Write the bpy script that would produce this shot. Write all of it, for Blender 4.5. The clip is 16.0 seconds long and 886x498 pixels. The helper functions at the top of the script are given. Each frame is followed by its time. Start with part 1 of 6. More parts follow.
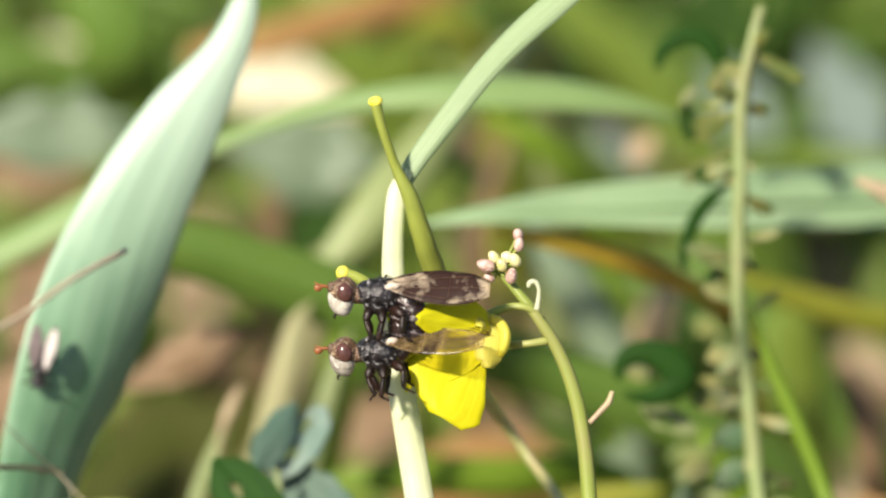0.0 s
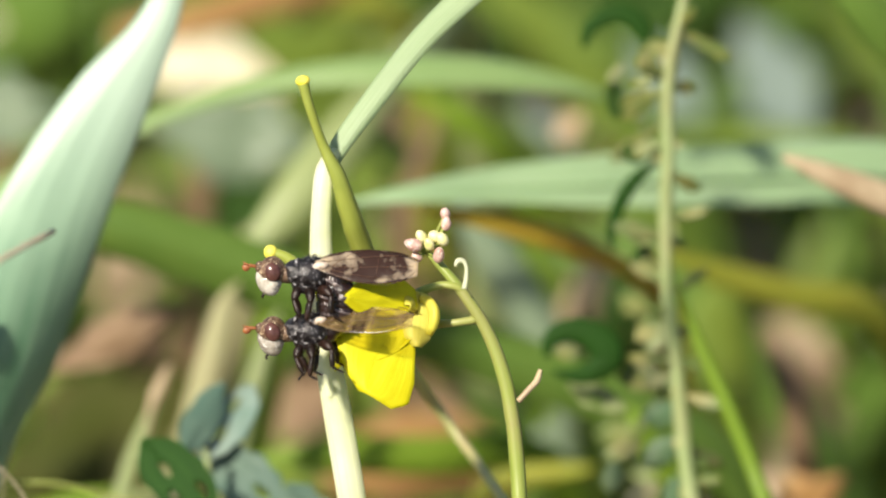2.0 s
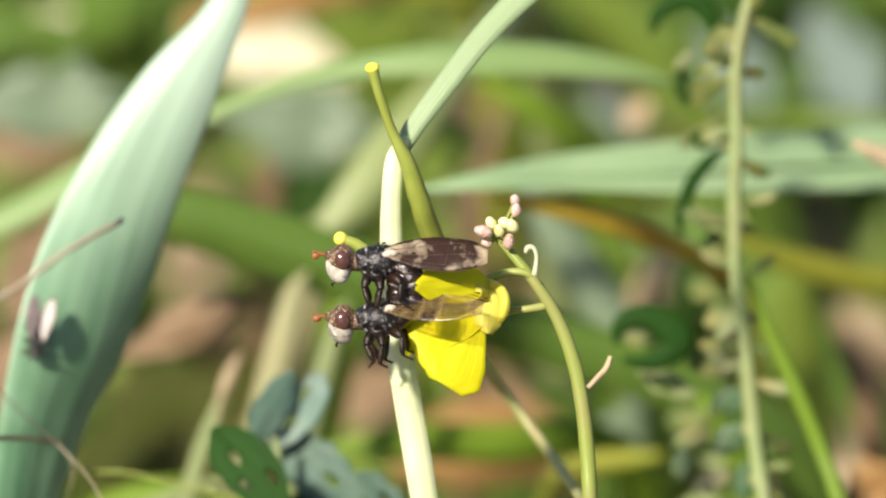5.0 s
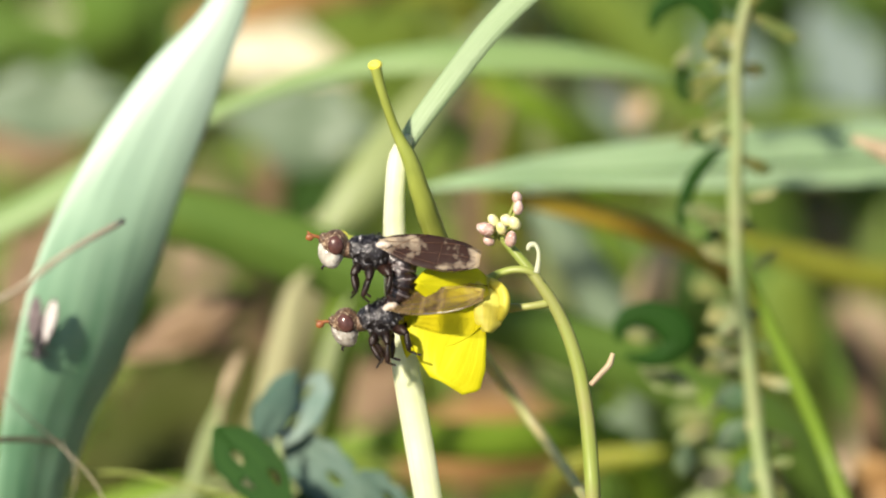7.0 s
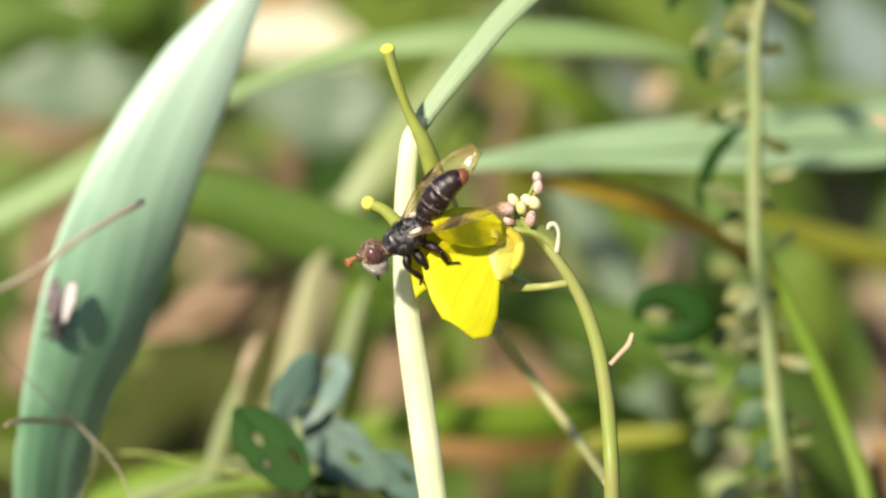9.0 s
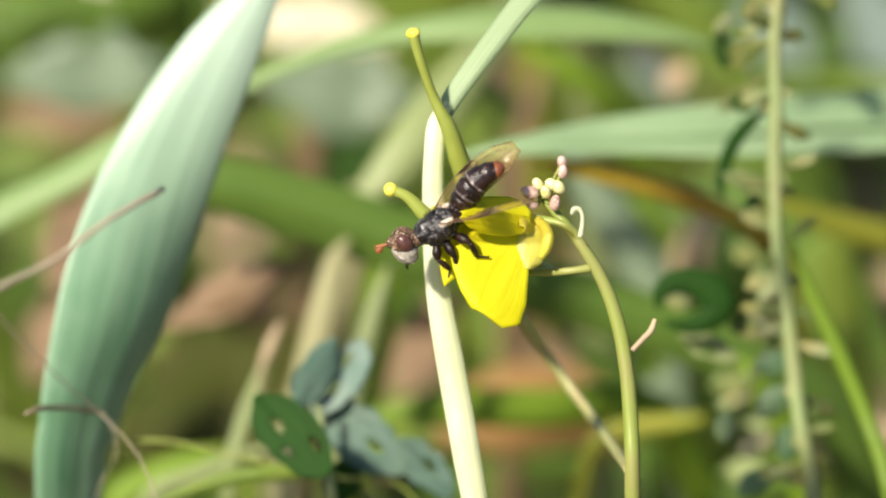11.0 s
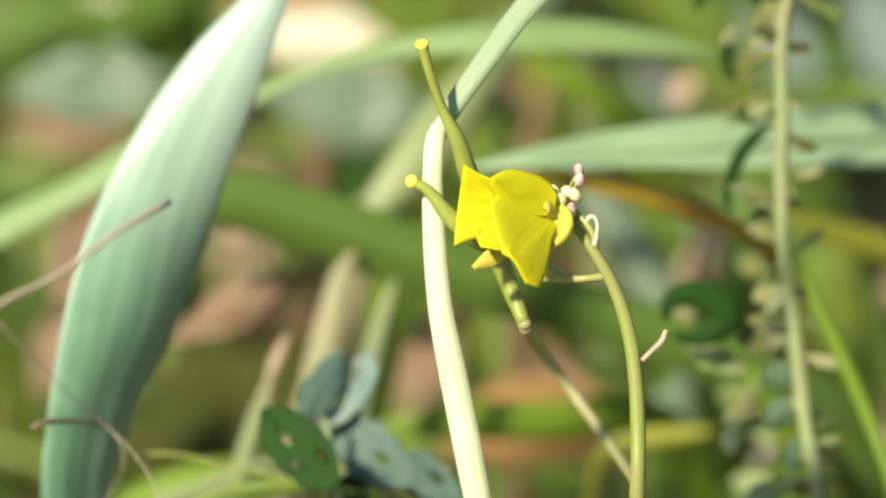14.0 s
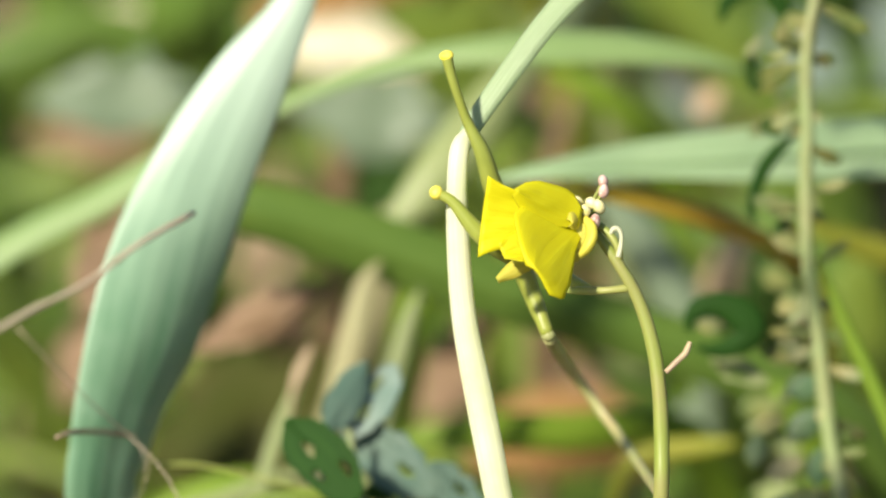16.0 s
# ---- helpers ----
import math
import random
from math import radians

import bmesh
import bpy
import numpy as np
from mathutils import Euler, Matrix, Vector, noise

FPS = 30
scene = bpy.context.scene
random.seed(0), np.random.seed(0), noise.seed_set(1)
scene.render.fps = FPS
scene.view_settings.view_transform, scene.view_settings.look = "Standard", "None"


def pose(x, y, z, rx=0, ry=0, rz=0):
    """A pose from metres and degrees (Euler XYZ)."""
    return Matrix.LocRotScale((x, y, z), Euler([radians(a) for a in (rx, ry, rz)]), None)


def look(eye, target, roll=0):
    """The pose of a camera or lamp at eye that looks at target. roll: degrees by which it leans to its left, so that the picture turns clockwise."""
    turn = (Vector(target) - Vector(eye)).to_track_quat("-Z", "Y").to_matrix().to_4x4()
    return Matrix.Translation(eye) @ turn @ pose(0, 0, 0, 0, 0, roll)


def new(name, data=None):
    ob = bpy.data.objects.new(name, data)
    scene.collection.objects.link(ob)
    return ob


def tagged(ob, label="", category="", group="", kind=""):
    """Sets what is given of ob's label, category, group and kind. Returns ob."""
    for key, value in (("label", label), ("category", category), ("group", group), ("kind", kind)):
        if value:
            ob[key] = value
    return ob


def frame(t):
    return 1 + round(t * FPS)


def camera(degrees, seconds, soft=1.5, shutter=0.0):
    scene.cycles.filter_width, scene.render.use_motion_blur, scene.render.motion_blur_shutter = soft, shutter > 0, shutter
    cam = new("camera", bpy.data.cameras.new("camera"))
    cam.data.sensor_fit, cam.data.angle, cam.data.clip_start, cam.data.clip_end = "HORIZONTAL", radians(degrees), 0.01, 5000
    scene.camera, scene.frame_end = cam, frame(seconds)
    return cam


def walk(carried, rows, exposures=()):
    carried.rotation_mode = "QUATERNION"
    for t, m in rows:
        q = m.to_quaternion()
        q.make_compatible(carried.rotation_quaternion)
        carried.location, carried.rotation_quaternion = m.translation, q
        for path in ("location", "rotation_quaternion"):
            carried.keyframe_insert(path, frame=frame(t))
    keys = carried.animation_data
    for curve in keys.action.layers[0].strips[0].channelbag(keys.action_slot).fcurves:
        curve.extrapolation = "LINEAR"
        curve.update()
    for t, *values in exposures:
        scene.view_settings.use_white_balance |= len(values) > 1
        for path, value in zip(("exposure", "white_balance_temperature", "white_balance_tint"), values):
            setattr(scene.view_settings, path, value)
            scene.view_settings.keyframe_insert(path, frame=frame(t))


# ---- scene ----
# camera: long lens half a metre from the flower, held by hand
cam = camera(6.41, 16.0, soft=2.1, shutter=0.4)
cam.data.dof.use_dof = True
cam.data.dof.focus_distance = 0.4985
cam.data.dof.aperture_fstop = 31
walk(cam, [
    (0, pose(0.000000, -0.453200, 0.371300, 65.000, 0.007, -0.003)),
    (0.5, pose(0.000000, -0.453200, 0.371300, 65.015, -0.095, -0.290)),
    (1, pose(0.000000, -0.453200, 0.371300, 64.917, -0.220, -0.437)),
    (1.5, pose(0.000000, -0.453200, 0.371300, 64.879, 0.037, -0.662)),
    (2, pose(0.000000, -0.453200, 0.371300, 64.847, 0.031, -0.591)),
    (2.5, pose(0.000000, -0.453200, 0.371300, 64.831, 0.200, -0.535)),
    (3, pose(0.000000, -0.453200, 0.371300, 64.850, 0.408, -0.365)),
    (3.5, pose(0.000000, -0.453200, 0.371300, 64.819, 0.543, -0.341)),
    (4, pose(0.000000, -0.453200, 0.371300, 64.801, 0.480, -0.254)),
    (6.5, pose(0.000000, -0.453200, 0.371300, 64.706, 0.595, -0.257)),
    (7, pose(0.000000, -0.453200, 0.371300, 64.744, 0.850, -0.415)),
    (7.5, pose(0.000000, -0.453200, 0.371300, 64.699, 0.772, -0.315)),
    (8, pose(0.000000, -0.453200, 0.371300, 64.683, 0.768, -0.283)),
    (8.5, pose(0.000000, -0.453200, 0.371300, 64.636, 0.863, -0.291)),
    (9, pose(0.000000, -0.453200, 0.371300, 64.603, 0.970, -0.319)),
    (9.5, pose(0.000000, -0.453200, 0.371300, 64.506, 1.037, -0.309)),
    (12, pose(0.000000, -0.453200, 0.371300, 64.520, 1.168, -0.219)),
    (12.5, pose(0.000000, -0.453200, 0.371300, 64.539, 1.148, -0.203)),
    (13, pose(0.000000, -0.453200, 0.371300, 64.548, 1.222, -0.261)),
    (13.5, pose(0.000000, -0.453200, 0.371300, 64.572, 1.233, -0.223)),
    (14, pose(0.000000, -0.453200, 0.371300, 64.602, 1.250, -0.233)),
    (14.5, pose(0.000000, -0.453200, 0.371300, 64.622, 1.273, -0.201)),
    (15, pose(0.000000, -0.453200, 0.371300, 64.635, 1.262, -0.198)),
    (15.5, pose(0.000000, -0.453200, 0.371300, 64.662, 1.215, -0.113)),
    (16, pose(0.000000, -0.453200, 0.371300, 64.688, 1.214, -0.024))])

# world and sun
world = bpy.data.worlds.new("world")
scene.world = world
world.use_nodes = True
sky = world.node_tree.nodes.new("ShaderNodeTexSky")
sky.sky_type = "NISHITA"
sky.sun_disc = False
sky.sun_elevation = radians(44)
sky.sun_rotation = radians(216)
world.node_tree.links.new(sky.outputs[0], world.node_tree.nodes["Background"].inputs[0])
world.node_tree.nodes["Background"].inputs[1].default_value = 0.069
sun = new("sun", bpy.data.lights.new("sun", "SUN"))
sun.data.energy = 5.0
sun.data.angle = radians(3.5)
sun.data.color = (1.0, 0.90, 0.75)
sun.matrix_basis = look((-0.42, -0.58, 0.70), (0, 0, 0))
scene.view_settings.exposure = 0.53

TO_CAM = Vector((0, -0.9063, 0.4226))


# ---- materials ----
def nodes_of(name):
    m = bpy.data.materials.new(name)
    m.use_nodes = True
    nt = m.node_tree
    return m, nt, nt.nodes["Principled BSDF"], nt.nodes["Material Output"]


def add(nt, kind, **props):
    n = nt.nodes.new("ShaderNode" + kind)
    for key, value in props.items():
        n.inputs[key].default_value = value
    return n


def ramp(nt, fac, stops):
    n = nt.nodes.new("ShaderNodeValToRGB")
    el = n.color_ramp.elements
    while len(el) < len(stops):
        el.new(0.5)
    for e, (p, c) in zip(el, stops):
        e.position, e.color = p, (*c, 1)
    nt.links.new(fac, n.inputs[0])
    return n


def mixed(nt, a, b, fac, mode="MIX"):
    n = nt.nodes.new("ShaderNodeMix")
    n.data_type, n.blend_type = "RGBA", mode
    for v, i in ((fac, 0), (a, 6), (b, 7)):
        if isinstance(v, (int, float)):
            n.inputs[i].default_value = v
        elif isinstance(v, tuple):
            n.inputs[i].default_value = (*v, 1)
        else:
            nt.links.new(v, n.inputs[i])
    return n.outputs[2]


def leaf_material(name, dark, light, blotch=None, veins=26.0, translucent=0.3, rough=0.42, blotch_scale=220.0, gloss=0.5, relief=0.35, tip_sheen=None):
    """Blade or leaf: fine lengthwise veins on the UV, blotches by place, light passing through."""
    m, nt, bs, out = nodes_of(name)
    uv = nt.nodes.new("ShaderNodeUVMap")
    mp = nt.nodes.new("ShaderNodeMapping")
    mp.inputs[3].default_value = (veins, 60.0, 1.0)
    nt.links.new(uv.outputs[0], mp.inputs[0])
    n1 = add(nt, "TexNoise", Scale=1.0, Detail=4.0, Roughness=0.6)
    nt.links.new(mp.outputs[0], n1.inputs["Vector"])
    tc = nt.nodes.new("ShaderNodeTexCoord")
    n2 = add(nt, "TexNoise", Scale=blotch_scale, Detail=5.0, Roughness=0.62)
    nt.links.new(tc.outputs["Object"], n2.inputs["Vector"])
    r1 = ramp(nt, n1.outputs[0], [(0.3, dark), (0.7, light)])
    r2 = ramp(nt, n2.outputs[0], [(0.42, (1, 1, 1)), (0.72, (0, 0, 0))])
    col = mixed(nt, blotch or tuple(0.6 * c for c in dark), r1.outputs[0], r2.outputs[0])
    if tip_sheen:
        # whitish sheen painted into the colour, patchy, strong at the tip, fading further down
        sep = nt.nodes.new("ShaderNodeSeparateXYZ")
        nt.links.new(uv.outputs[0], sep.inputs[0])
        uneven_v = nt.nodes.new("ShaderNodeMath")
        uneven_v.operation = "MULTIPLY_ADD"
        uneven_v.inputs[1].default_value = 0.012
        nt.links.new(n2.outputs[0], uneven_v.inputs[0])
        nt.links.new(sep.outputs[1], uneven_v.inputs[2])
        sheen_mix = add(nt, "MapRange")
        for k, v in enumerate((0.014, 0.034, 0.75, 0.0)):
            sheen_mix.inputs[k + 1].default_value = v
        nt.links.new(uneven_v.outputs[0], sheen_mix.inputs[0])
        col = mixed(nt, col, tip_sheen, sheen_mix.outputs[0])
    geo = nt.nodes.new("ShaderNodeObjectInfo")
    hs = add(nt, "HueSaturation")
    mr = add(nt, "MapRange")
    mr.inputs[3].default_value, mr.inputs[4].default_value = 0.88, 1.12
    nt.links.new(geo.outputs["Random"], mr.inputs[0])
    nt.links.new(mr.outputs[0], hs.inputs["Value"])
    nt.links.new(col, hs.inputs["Color"])
    nt.links.new(hs.outputs[0], bs.inputs["Base Color"])
    bs.inputs["Roughness"].default_value = rough
    bs.inputs["Specular IOR Level"].default_value = gloss
    bump = add(nt, "Bump", Strength=relief, Distance=0.0002)
    nt.links.new(n1.outputs[0], bump.inputs["Height"])
    nt.links.new(bump.outputs[0], bs.inputs["Normal"])
    tr = nt.nodes.new("ShaderNodeBsdfTranslucent")
    warm = mixed(nt, hs.outputs[0], (0.9, 1.0, 0.35), 0.75, "MULTIPLY")
    nt.links.new(warm, tr.inputs[0])
    ms = nt.nodes.new("ShaderNodeMixShader")
    ms.inputs[0].default_value = translucent
    nt.links.new(bs.outputs[0], ms.inputs[1])
    nt.links.new(tr.outputs[0], ms.inputs[2])
    nt.links.new(ms.outputs[0], out.inputs[0])
    return m


def body_material(name, a, b, scale, rough=0.5, bump=0.3, spec=0.5, speck=None, speck_at=0.55):
    """Grainy solid: two colours in noise, a second finer noise for dust, bump."""
    m, nt, bs, out = nodes_of(name)
    tc = nt.nodes.new("ShaderNodeTexCoord")
    n1 = add(nt, "TexNoise", Scale=scale, Detail=5.0, Roughness=0.65)
    n2 = add(nt, "TexNoise", Scale=scale * 3, Detail=4.0, Roughness=0.6)
    for n in (n1, n2):
        nt.links.new(tc.outputs["Object"], n.inputs["Vector"])
    r = ramp(nt, n1.outputs[0], [(0.35, a), (0.65, b)])
    col = r.outputs[0]
    if speck:
        r2 = ramp(nt, n2.outputs[0], [(speck_at, (0, 0, 0)), (speck_at + 0.12, (1, 1, 1))])
        col = mixed(nt, col, speck, r2.outputs[0])
    nt.links.new(col, bs.inputs["Base Color"])
    bs.inputs["Roughness"].default_value = rough
    bs.inputs["Specular IOR Level"].default_value = spec
    bp = add(nt, "Bump", Strength=bump, Distance=0.0001)
    nt.links.new(n2.outputs[0], bp.inputs["Height"])
    nt.links.new(bp.outputs[0], bs.inputs["Normal"])
    return m


def wing_material(name, pale, dark, thin, dense, stops, broken):
    """Glassy wing: smoky crossbands along its length broken by clear windows."""
    m, nt, bs, out = nodes_of(name)
    uv = nt.nodes.new("ShaderNodeUVMap")
    sep = nt.nodes.new("ShaderNodeSeparateXYZ")
    nt.links.new(uv.outputs[0], sep.inputs[0])
    tc = nt.nodes.new("ShaderNodeTexCoord")
    n1 = add(nt, "TexNoise", Scale=640.0, Detail=3.0, Roughness=0.6)
    nt.links.new(tc.outputs["Object"], n1.inputs["Vector"])
    run = add(nt, "MapRange")
    run.inputs[2].default_value = 0.0065
    nt.links.new(sep.outputs[1], run.inputs[0])
    bands = ramp(nt, run.outputs[0], [(p, (v,) * 3) for p, v in stops])
    patch = nt.nodes.new("ShaderNodeMath")
    patch.operation = "MULTIPLY_ADD"
    patch.inputs[1].default_value, patch.inputs[2].default_value = broken, -0.5 * broken
    nt.links.new(n1.outputs[0], patch.inputs[0])
    both = nt.nodes.new("ShaderNodeMath")
    both.use_clamp = True
    nt.links.new(bands.outputs[0], both.inputs[0])
    nt.links.new(patch.outputs[0], both.inputs[1])
    edge = ramp(nt, sep.outputs[0], [(0.0, (0.30,) * 3), (0.10, (0.0,) * 3), (0.90, (0.0,) * 3), (1.0, (0.30,) * 3)])
    mask = mixed(nt, both.outputs[0], edge.outputs[0], 1.0, "ADD")
    col = ramp(nt, mask, [(0.1, pale), (0.75, dark)])
    nt.links.new(col.outputs[0], bs.inputs["Base Color"])
    bs.inputs["Roughness"].default_value = 0.20
    bp = add(nt, "Bump", Strength=0.9, Distance=0.0001)
    nt.links.new(n1.outputs[0], bp.inputs["Height"])
    nt.links.new(bp.outputs[0], bs.inputs["Normal"])
    tr = nt.nodes.new("ShaderNodeBsdfTransparent")
    tr.inputs[0].default_value = (0.97, 0.92, 0.76, 1)
    f = ramp(nt, mask, [(0.05, (thin,) * 3), (0.8, (dense,) * 3)])
    ms = nt.nodes.new("ShaderNodeMixShader")
    nt.links.new(f.outputs[0], ms.inputs[0])
    nt.links.new(tr.outputs[0], ms.inputs[1])
    nt.links.new(bs.outputs[0], ms.inputs[2])
    nt.links.new(ms.outputs[0], out.inputs[0])
    return m


# the broad blade's pale highlight is mixed into its colour towards the tip
BLUE_GREEN = leaf_material("blue_green_blade", (0.075, 0.22, 0.105), (0.24, 0.42, 0.25), (0.28, 0.45, 0.29), veins=15, translucent=0.15, rough=0.46, gloss=0.8, blotch_scale=130.0, relief=0.06, tip_sheen=(0.46, 0.58, 0.47))
JOINT = leaf_material("blade_joint", (0.34, 0.26, 0.17), (0.48, 0.38, 0.26), (0.28, 0.18, 0.12), veins=4, translucent=0.1, rough=0.6)
GREY_BLADE = leaf_material("grey_green_blade", (0.26, 0.38, 0.18), (0.42, 0.53, 0.31), (0.34, 0.45, 0.25), veins=16, translucent=0.25, rough=0.45)
LIME = leaf_material("lime_blade", (0.20, 0.35, 0.022), (0.34, 0.49, 0.055), (0.26, 0.40, 0.035), veins=14, translucent=0.5)
MINT = leaf_material("mint_blade", (0.27, 0.43, 0.20), (0.46, 0.60, 0.36), (0.33, 0.49, 0.26), veins=14, translucent=0.25, rough=0.5)
PALE_BLADE = leaf_material("pale_blade", (0.79, 0.81, 0.53), (0.90, 0.90, 0.74), (0.74, 0.79, 0.47), veins=14, translucent=0.3, rough=0.45)
ARCH = leaf_material("arching_blade", (0.18, 0.30, 0.09), (0.33, 0.46, 0.19), (0.24, 0.37, 0.13), veins=14, translucent=0.25)
FRESH = leaf_material("fresh_blade", (0.14, 0.22, 0.022), (0.28, 0.36, 0.06), (0.17, 0.27, 0.05), veins=18, translucent=0.35)
DEEP = leaf_material("deep_blade", (0.095, 0.18, 0.026), (0.18, 0.29, 0.055), (0.115, 0.21, 0.034), veins=18, translucent=0.3, gloss=0.3)
GREY_GREEN = leaf_material("grey_green_leaf", (0.17, 0.25, 0.15), (0.28, 0.36, 0.23), (0.22, 0.30, 0.19), veins=10, translucent=0.3)
SLATE_LEAF = leaf_material("slate_leaf", (0.064, 0.122, 0.092), (0.110, 0.186, 0.138), (0.13, 0.195, 0.145), veins=8, translucent=0.1, rough=0.55, gloss=0.25, blotch_scale=260.0)
BLUE_LEAF = leaf_material("waxy_blue_leaf", (0.14, 0.23, 0.18), (0.25, 0.35, 0.29), (0.32, 0.40, 0.34), veins=8, translucent=0.2, rough=0.45, gloss=0.6, blotch_scale=260.0)
PALE_LEAF = leaf_material("pale_blue_leaf", (0.16, 0.23, 0.20), (0.29, 0.37, 0.32), (0.22, 0.29, 0.25), veins=8, translucent=0.2)
DARK_LEAF = leaf_material("dark_leaflet", (0.022, 0.060, 0.009), (0.048, 0.105, 0.017), (0.03, 0.07, 0.010), veins=8, translucent=0.3, gloss=0.12, rough=0.6)
OLIVE_LEAF = leaf_material("olive_brown_leaf", (0.042, 0.058, 0.010), (0.085, 0.100, 0.020), (0.075, 0.065, 0.018), veins=8, translucent=0.25, gloss=0.12, rough=0.6)
HOLE_LEAF = leaf_material("dark_bitten_leaf", (0.012, 0.048, 0.006), (0.026, 0.080, 0.010), (0.018, 0.055, 0.007), veins=8, translucent=0.2, gloss=0.1, rough=0.6)
TEAL_LEAF = leaf_material("teal_leaf", (0.060, 0.135, 0.060), (0.11, 0.20, 0.095), (0.15, 0.21, 0.10), veins=8, translucent=0.25, gloss=0.3)
KNOT = leaf_material("stalk_knot", (0.34, 0.36, 0.13), (0.50, 0.50, 0.22), (0.44, 0.38, 0.20), veins=4, translucent=0.1)
VINE = leaf_material("vine_stalk", (0.20, 0.28, 0.095), (0.36, 0.43, 0.19), (0.28, 0.28, 0.12), veins=6, translucent=0.15)
SMALL_LEAF = leaf_material("small_leaf", (0.10, 0.17, 0.035), (0.21, 0.28, 0.08), (0.34, 0.32, 0.10), veins=6, translucent=0.35, blotch_scale=500)
SCRAP = leaf_material("yellow_green_scrap", (0.14, 0.21, 0.06), (0.28, 0.33, 0.13), (0.42, 0.36, 0.14), veins=6, translucent=0.4, blotch_scale=600)
YELLOWED = leaf_material("yellowed_blade", (0.60, 0.43, 0.035), (0.76, 0.57, 0.08), (0.48, 0.30, 0.04), veins=12, translucent=0.3)
OLIVE_PALE = leaf_material("pale_olive_blade", (0.25, 0.32, 0.11), (0.38, 0.44, 0.20), (0.30, 0.36, 0.15), veins=12, translucent=0.3)
PALE_DRY = leaf_material("pale_dry_blade", (0.32, 0.32, 0.15), (0.46, 0.44, 0.24), (0.38, 0.34, 0.18), veins=12, translucent=0.25, rough=0.6)
OLIVE = leaf_material("olive_blade", (0.28, 0.33, 0.03), (0.44, 0.46, 0.06), (0.34, 0.34, 0.04), veins=12, translucent=0.35)
STRAW = leaf_material("straw", (0.42, 0.32, 0.19), (0.66, 0.54, 0.36), (0.36, 0.25, 0.14), veins=12, translucent=0.2, rough=0.6)
TAN = leaf_material("tan_stalk", (0.58, 0.48, 0.33), (0.74, 0.65, 0.48), (0.52, 0.41, 0.28), veins=4, translucent=0.15, rough=0.6)
CREAM = leaf_material("bleached_leaf", (0.70, 0.64, 0.46), (0.85, 0.80, 0.62), (0.62, 0.52, 0.36), veins=8, translucent=0.2, rough=0.6)
BROWN = leaf_material("withered_leaf", (0.20, 0.125, 0.065), (0.38, 0.26, 0.15), (0.13, 0.08, 0.04), veins=8, translucent=0.2, rough=0.65)
RUST = leaf_material("withered_grass_blade", (0.36, 0.20, 0.06), (0.54, 0.33, 0.12), (0.34, 0.17, 0.06), veins=10, translucent=0.25, rough=0.6)
STEM = leaf_material("flower_stem", (0.25, 0.33, 0.05), (0.37, 0.44, 0.10), (0.36, 0.34, 0.12), veins=5, translucent=0.12)
POD = leaf_material("pod_skin", (0.29, 0.34, 0.045), (0.42, 0.47, 0.10), (0.27, 0.33, 0.06), veins=5, translucent=0.15)
STIGMA = body_material("stigma_yellow", (0.80, 0.72, 0.04), (0.88, 0.82, 0.14), 3000, 0.5)
PETAL = leaf_material("yellow_petal", (0.76, 0.71, 0.010), (0.82, 0.80, 0.022), (0.74, 0.68, 0.006), veins=16, translucent=0.35, rough=0.5, gloss=0.25)
CALYX = leaf_material("pale_calyx", (0.66, 0.62, 0.07), (0.78, 0.73, 0.17), (0.62, 0.62, 0.12), veins=6, translucent=0.25, gloss=0.4)
SEPAL = leaf_material("yellow_green_sepal", (0.66, 0.60, 0.05), (0.78, 0.70, 0.14), (0.60, 0.58, 0.08), veins=8, translucent=0.3, gloss=0.3)
POD_STALK = leaf_material("pod_stalk", (0.30, 0.34, 0.11), (0.44, 0.45, 0.20), (0.38, 0.31, 0.16), veins=5, translucent=0.1)
DRY_STUB = leaf_material("dry_stub", (0.42, 0.34, 0.18), (0.60, 0.50, 0.32), (0.36, 0.24, 0.16), veins=5, translucent=0.15)
BUD = body_material("bud_pink_cream", (0.42, 0.21, 0.16), (0.70, 0.50, 0.43), 1300, 0.35, 0.4, 0.6, (0.84, 0.77, 0.70), 0.55)
BUD_GREEN = body_material("bud_cream_green", (0.66, 0.62, 0.18), (0.84, 0.80, 0.46), 1500, 0.4, 0.3)
SOIL = body_material("soil", (0.05, 0.035, 0.02), (0.13, 0.09, 0.05), 60, 0.9, 0.8, 0.2, (0.22, 0.16, 0.10))
CHITIN = body_material("black_chitin", (0.004, 0.003, 0.004), (0.022, 0.018, 0.019), 1300, 0.30, 1.0, 0.6, (0.36, 0.35, 0.36), 0.565)
SHINY_BLACK = body_material("shiny_black_chitin", (0.004, 0.003, 0.003), (0.030, 0.013, 0.010), 1100, 0.22, 0.9, 0.7, (0.40, 0.30, 0.28), 0.63)
LEG = body_material("dark_leg", (0.004, 0.003, 0.002), (0.026, 0.011, 0.007), 1600, 0.40, 0.5, 0.4)
RED_BROWN = body_material("red_brown_chitin", (0.16, 0.045, 0.02), (0.30, 0.10, 0.04), 1500, 0.38)
EYE = body_material("compound_eye", (0.055, 0.024, 0.020), (0.15, 0.066, 0.055), 900, 0.20, 0.3)
HEAD = body_material("head_brown", (0.035, 0.018, 0.012), (0.17, 0.095, 0.055), 2400, 0.45, 0.6, 0.5, (0.66, 0.52, 0.34), 0.54)
FACE = body_material("white_face", (0.30, 0.27, 0.21), (0.74, 0.71, 0.63), 900, 0.16, 0.6, 0.7)
DULL_FACE = body_material("greyish_face", (0.12, 0.09, 0.06), (0.46, 0.43, 0.37), 1100, 0.14, 0.6, 0.8, (0.75, 0.73, 0.68), 0.57)
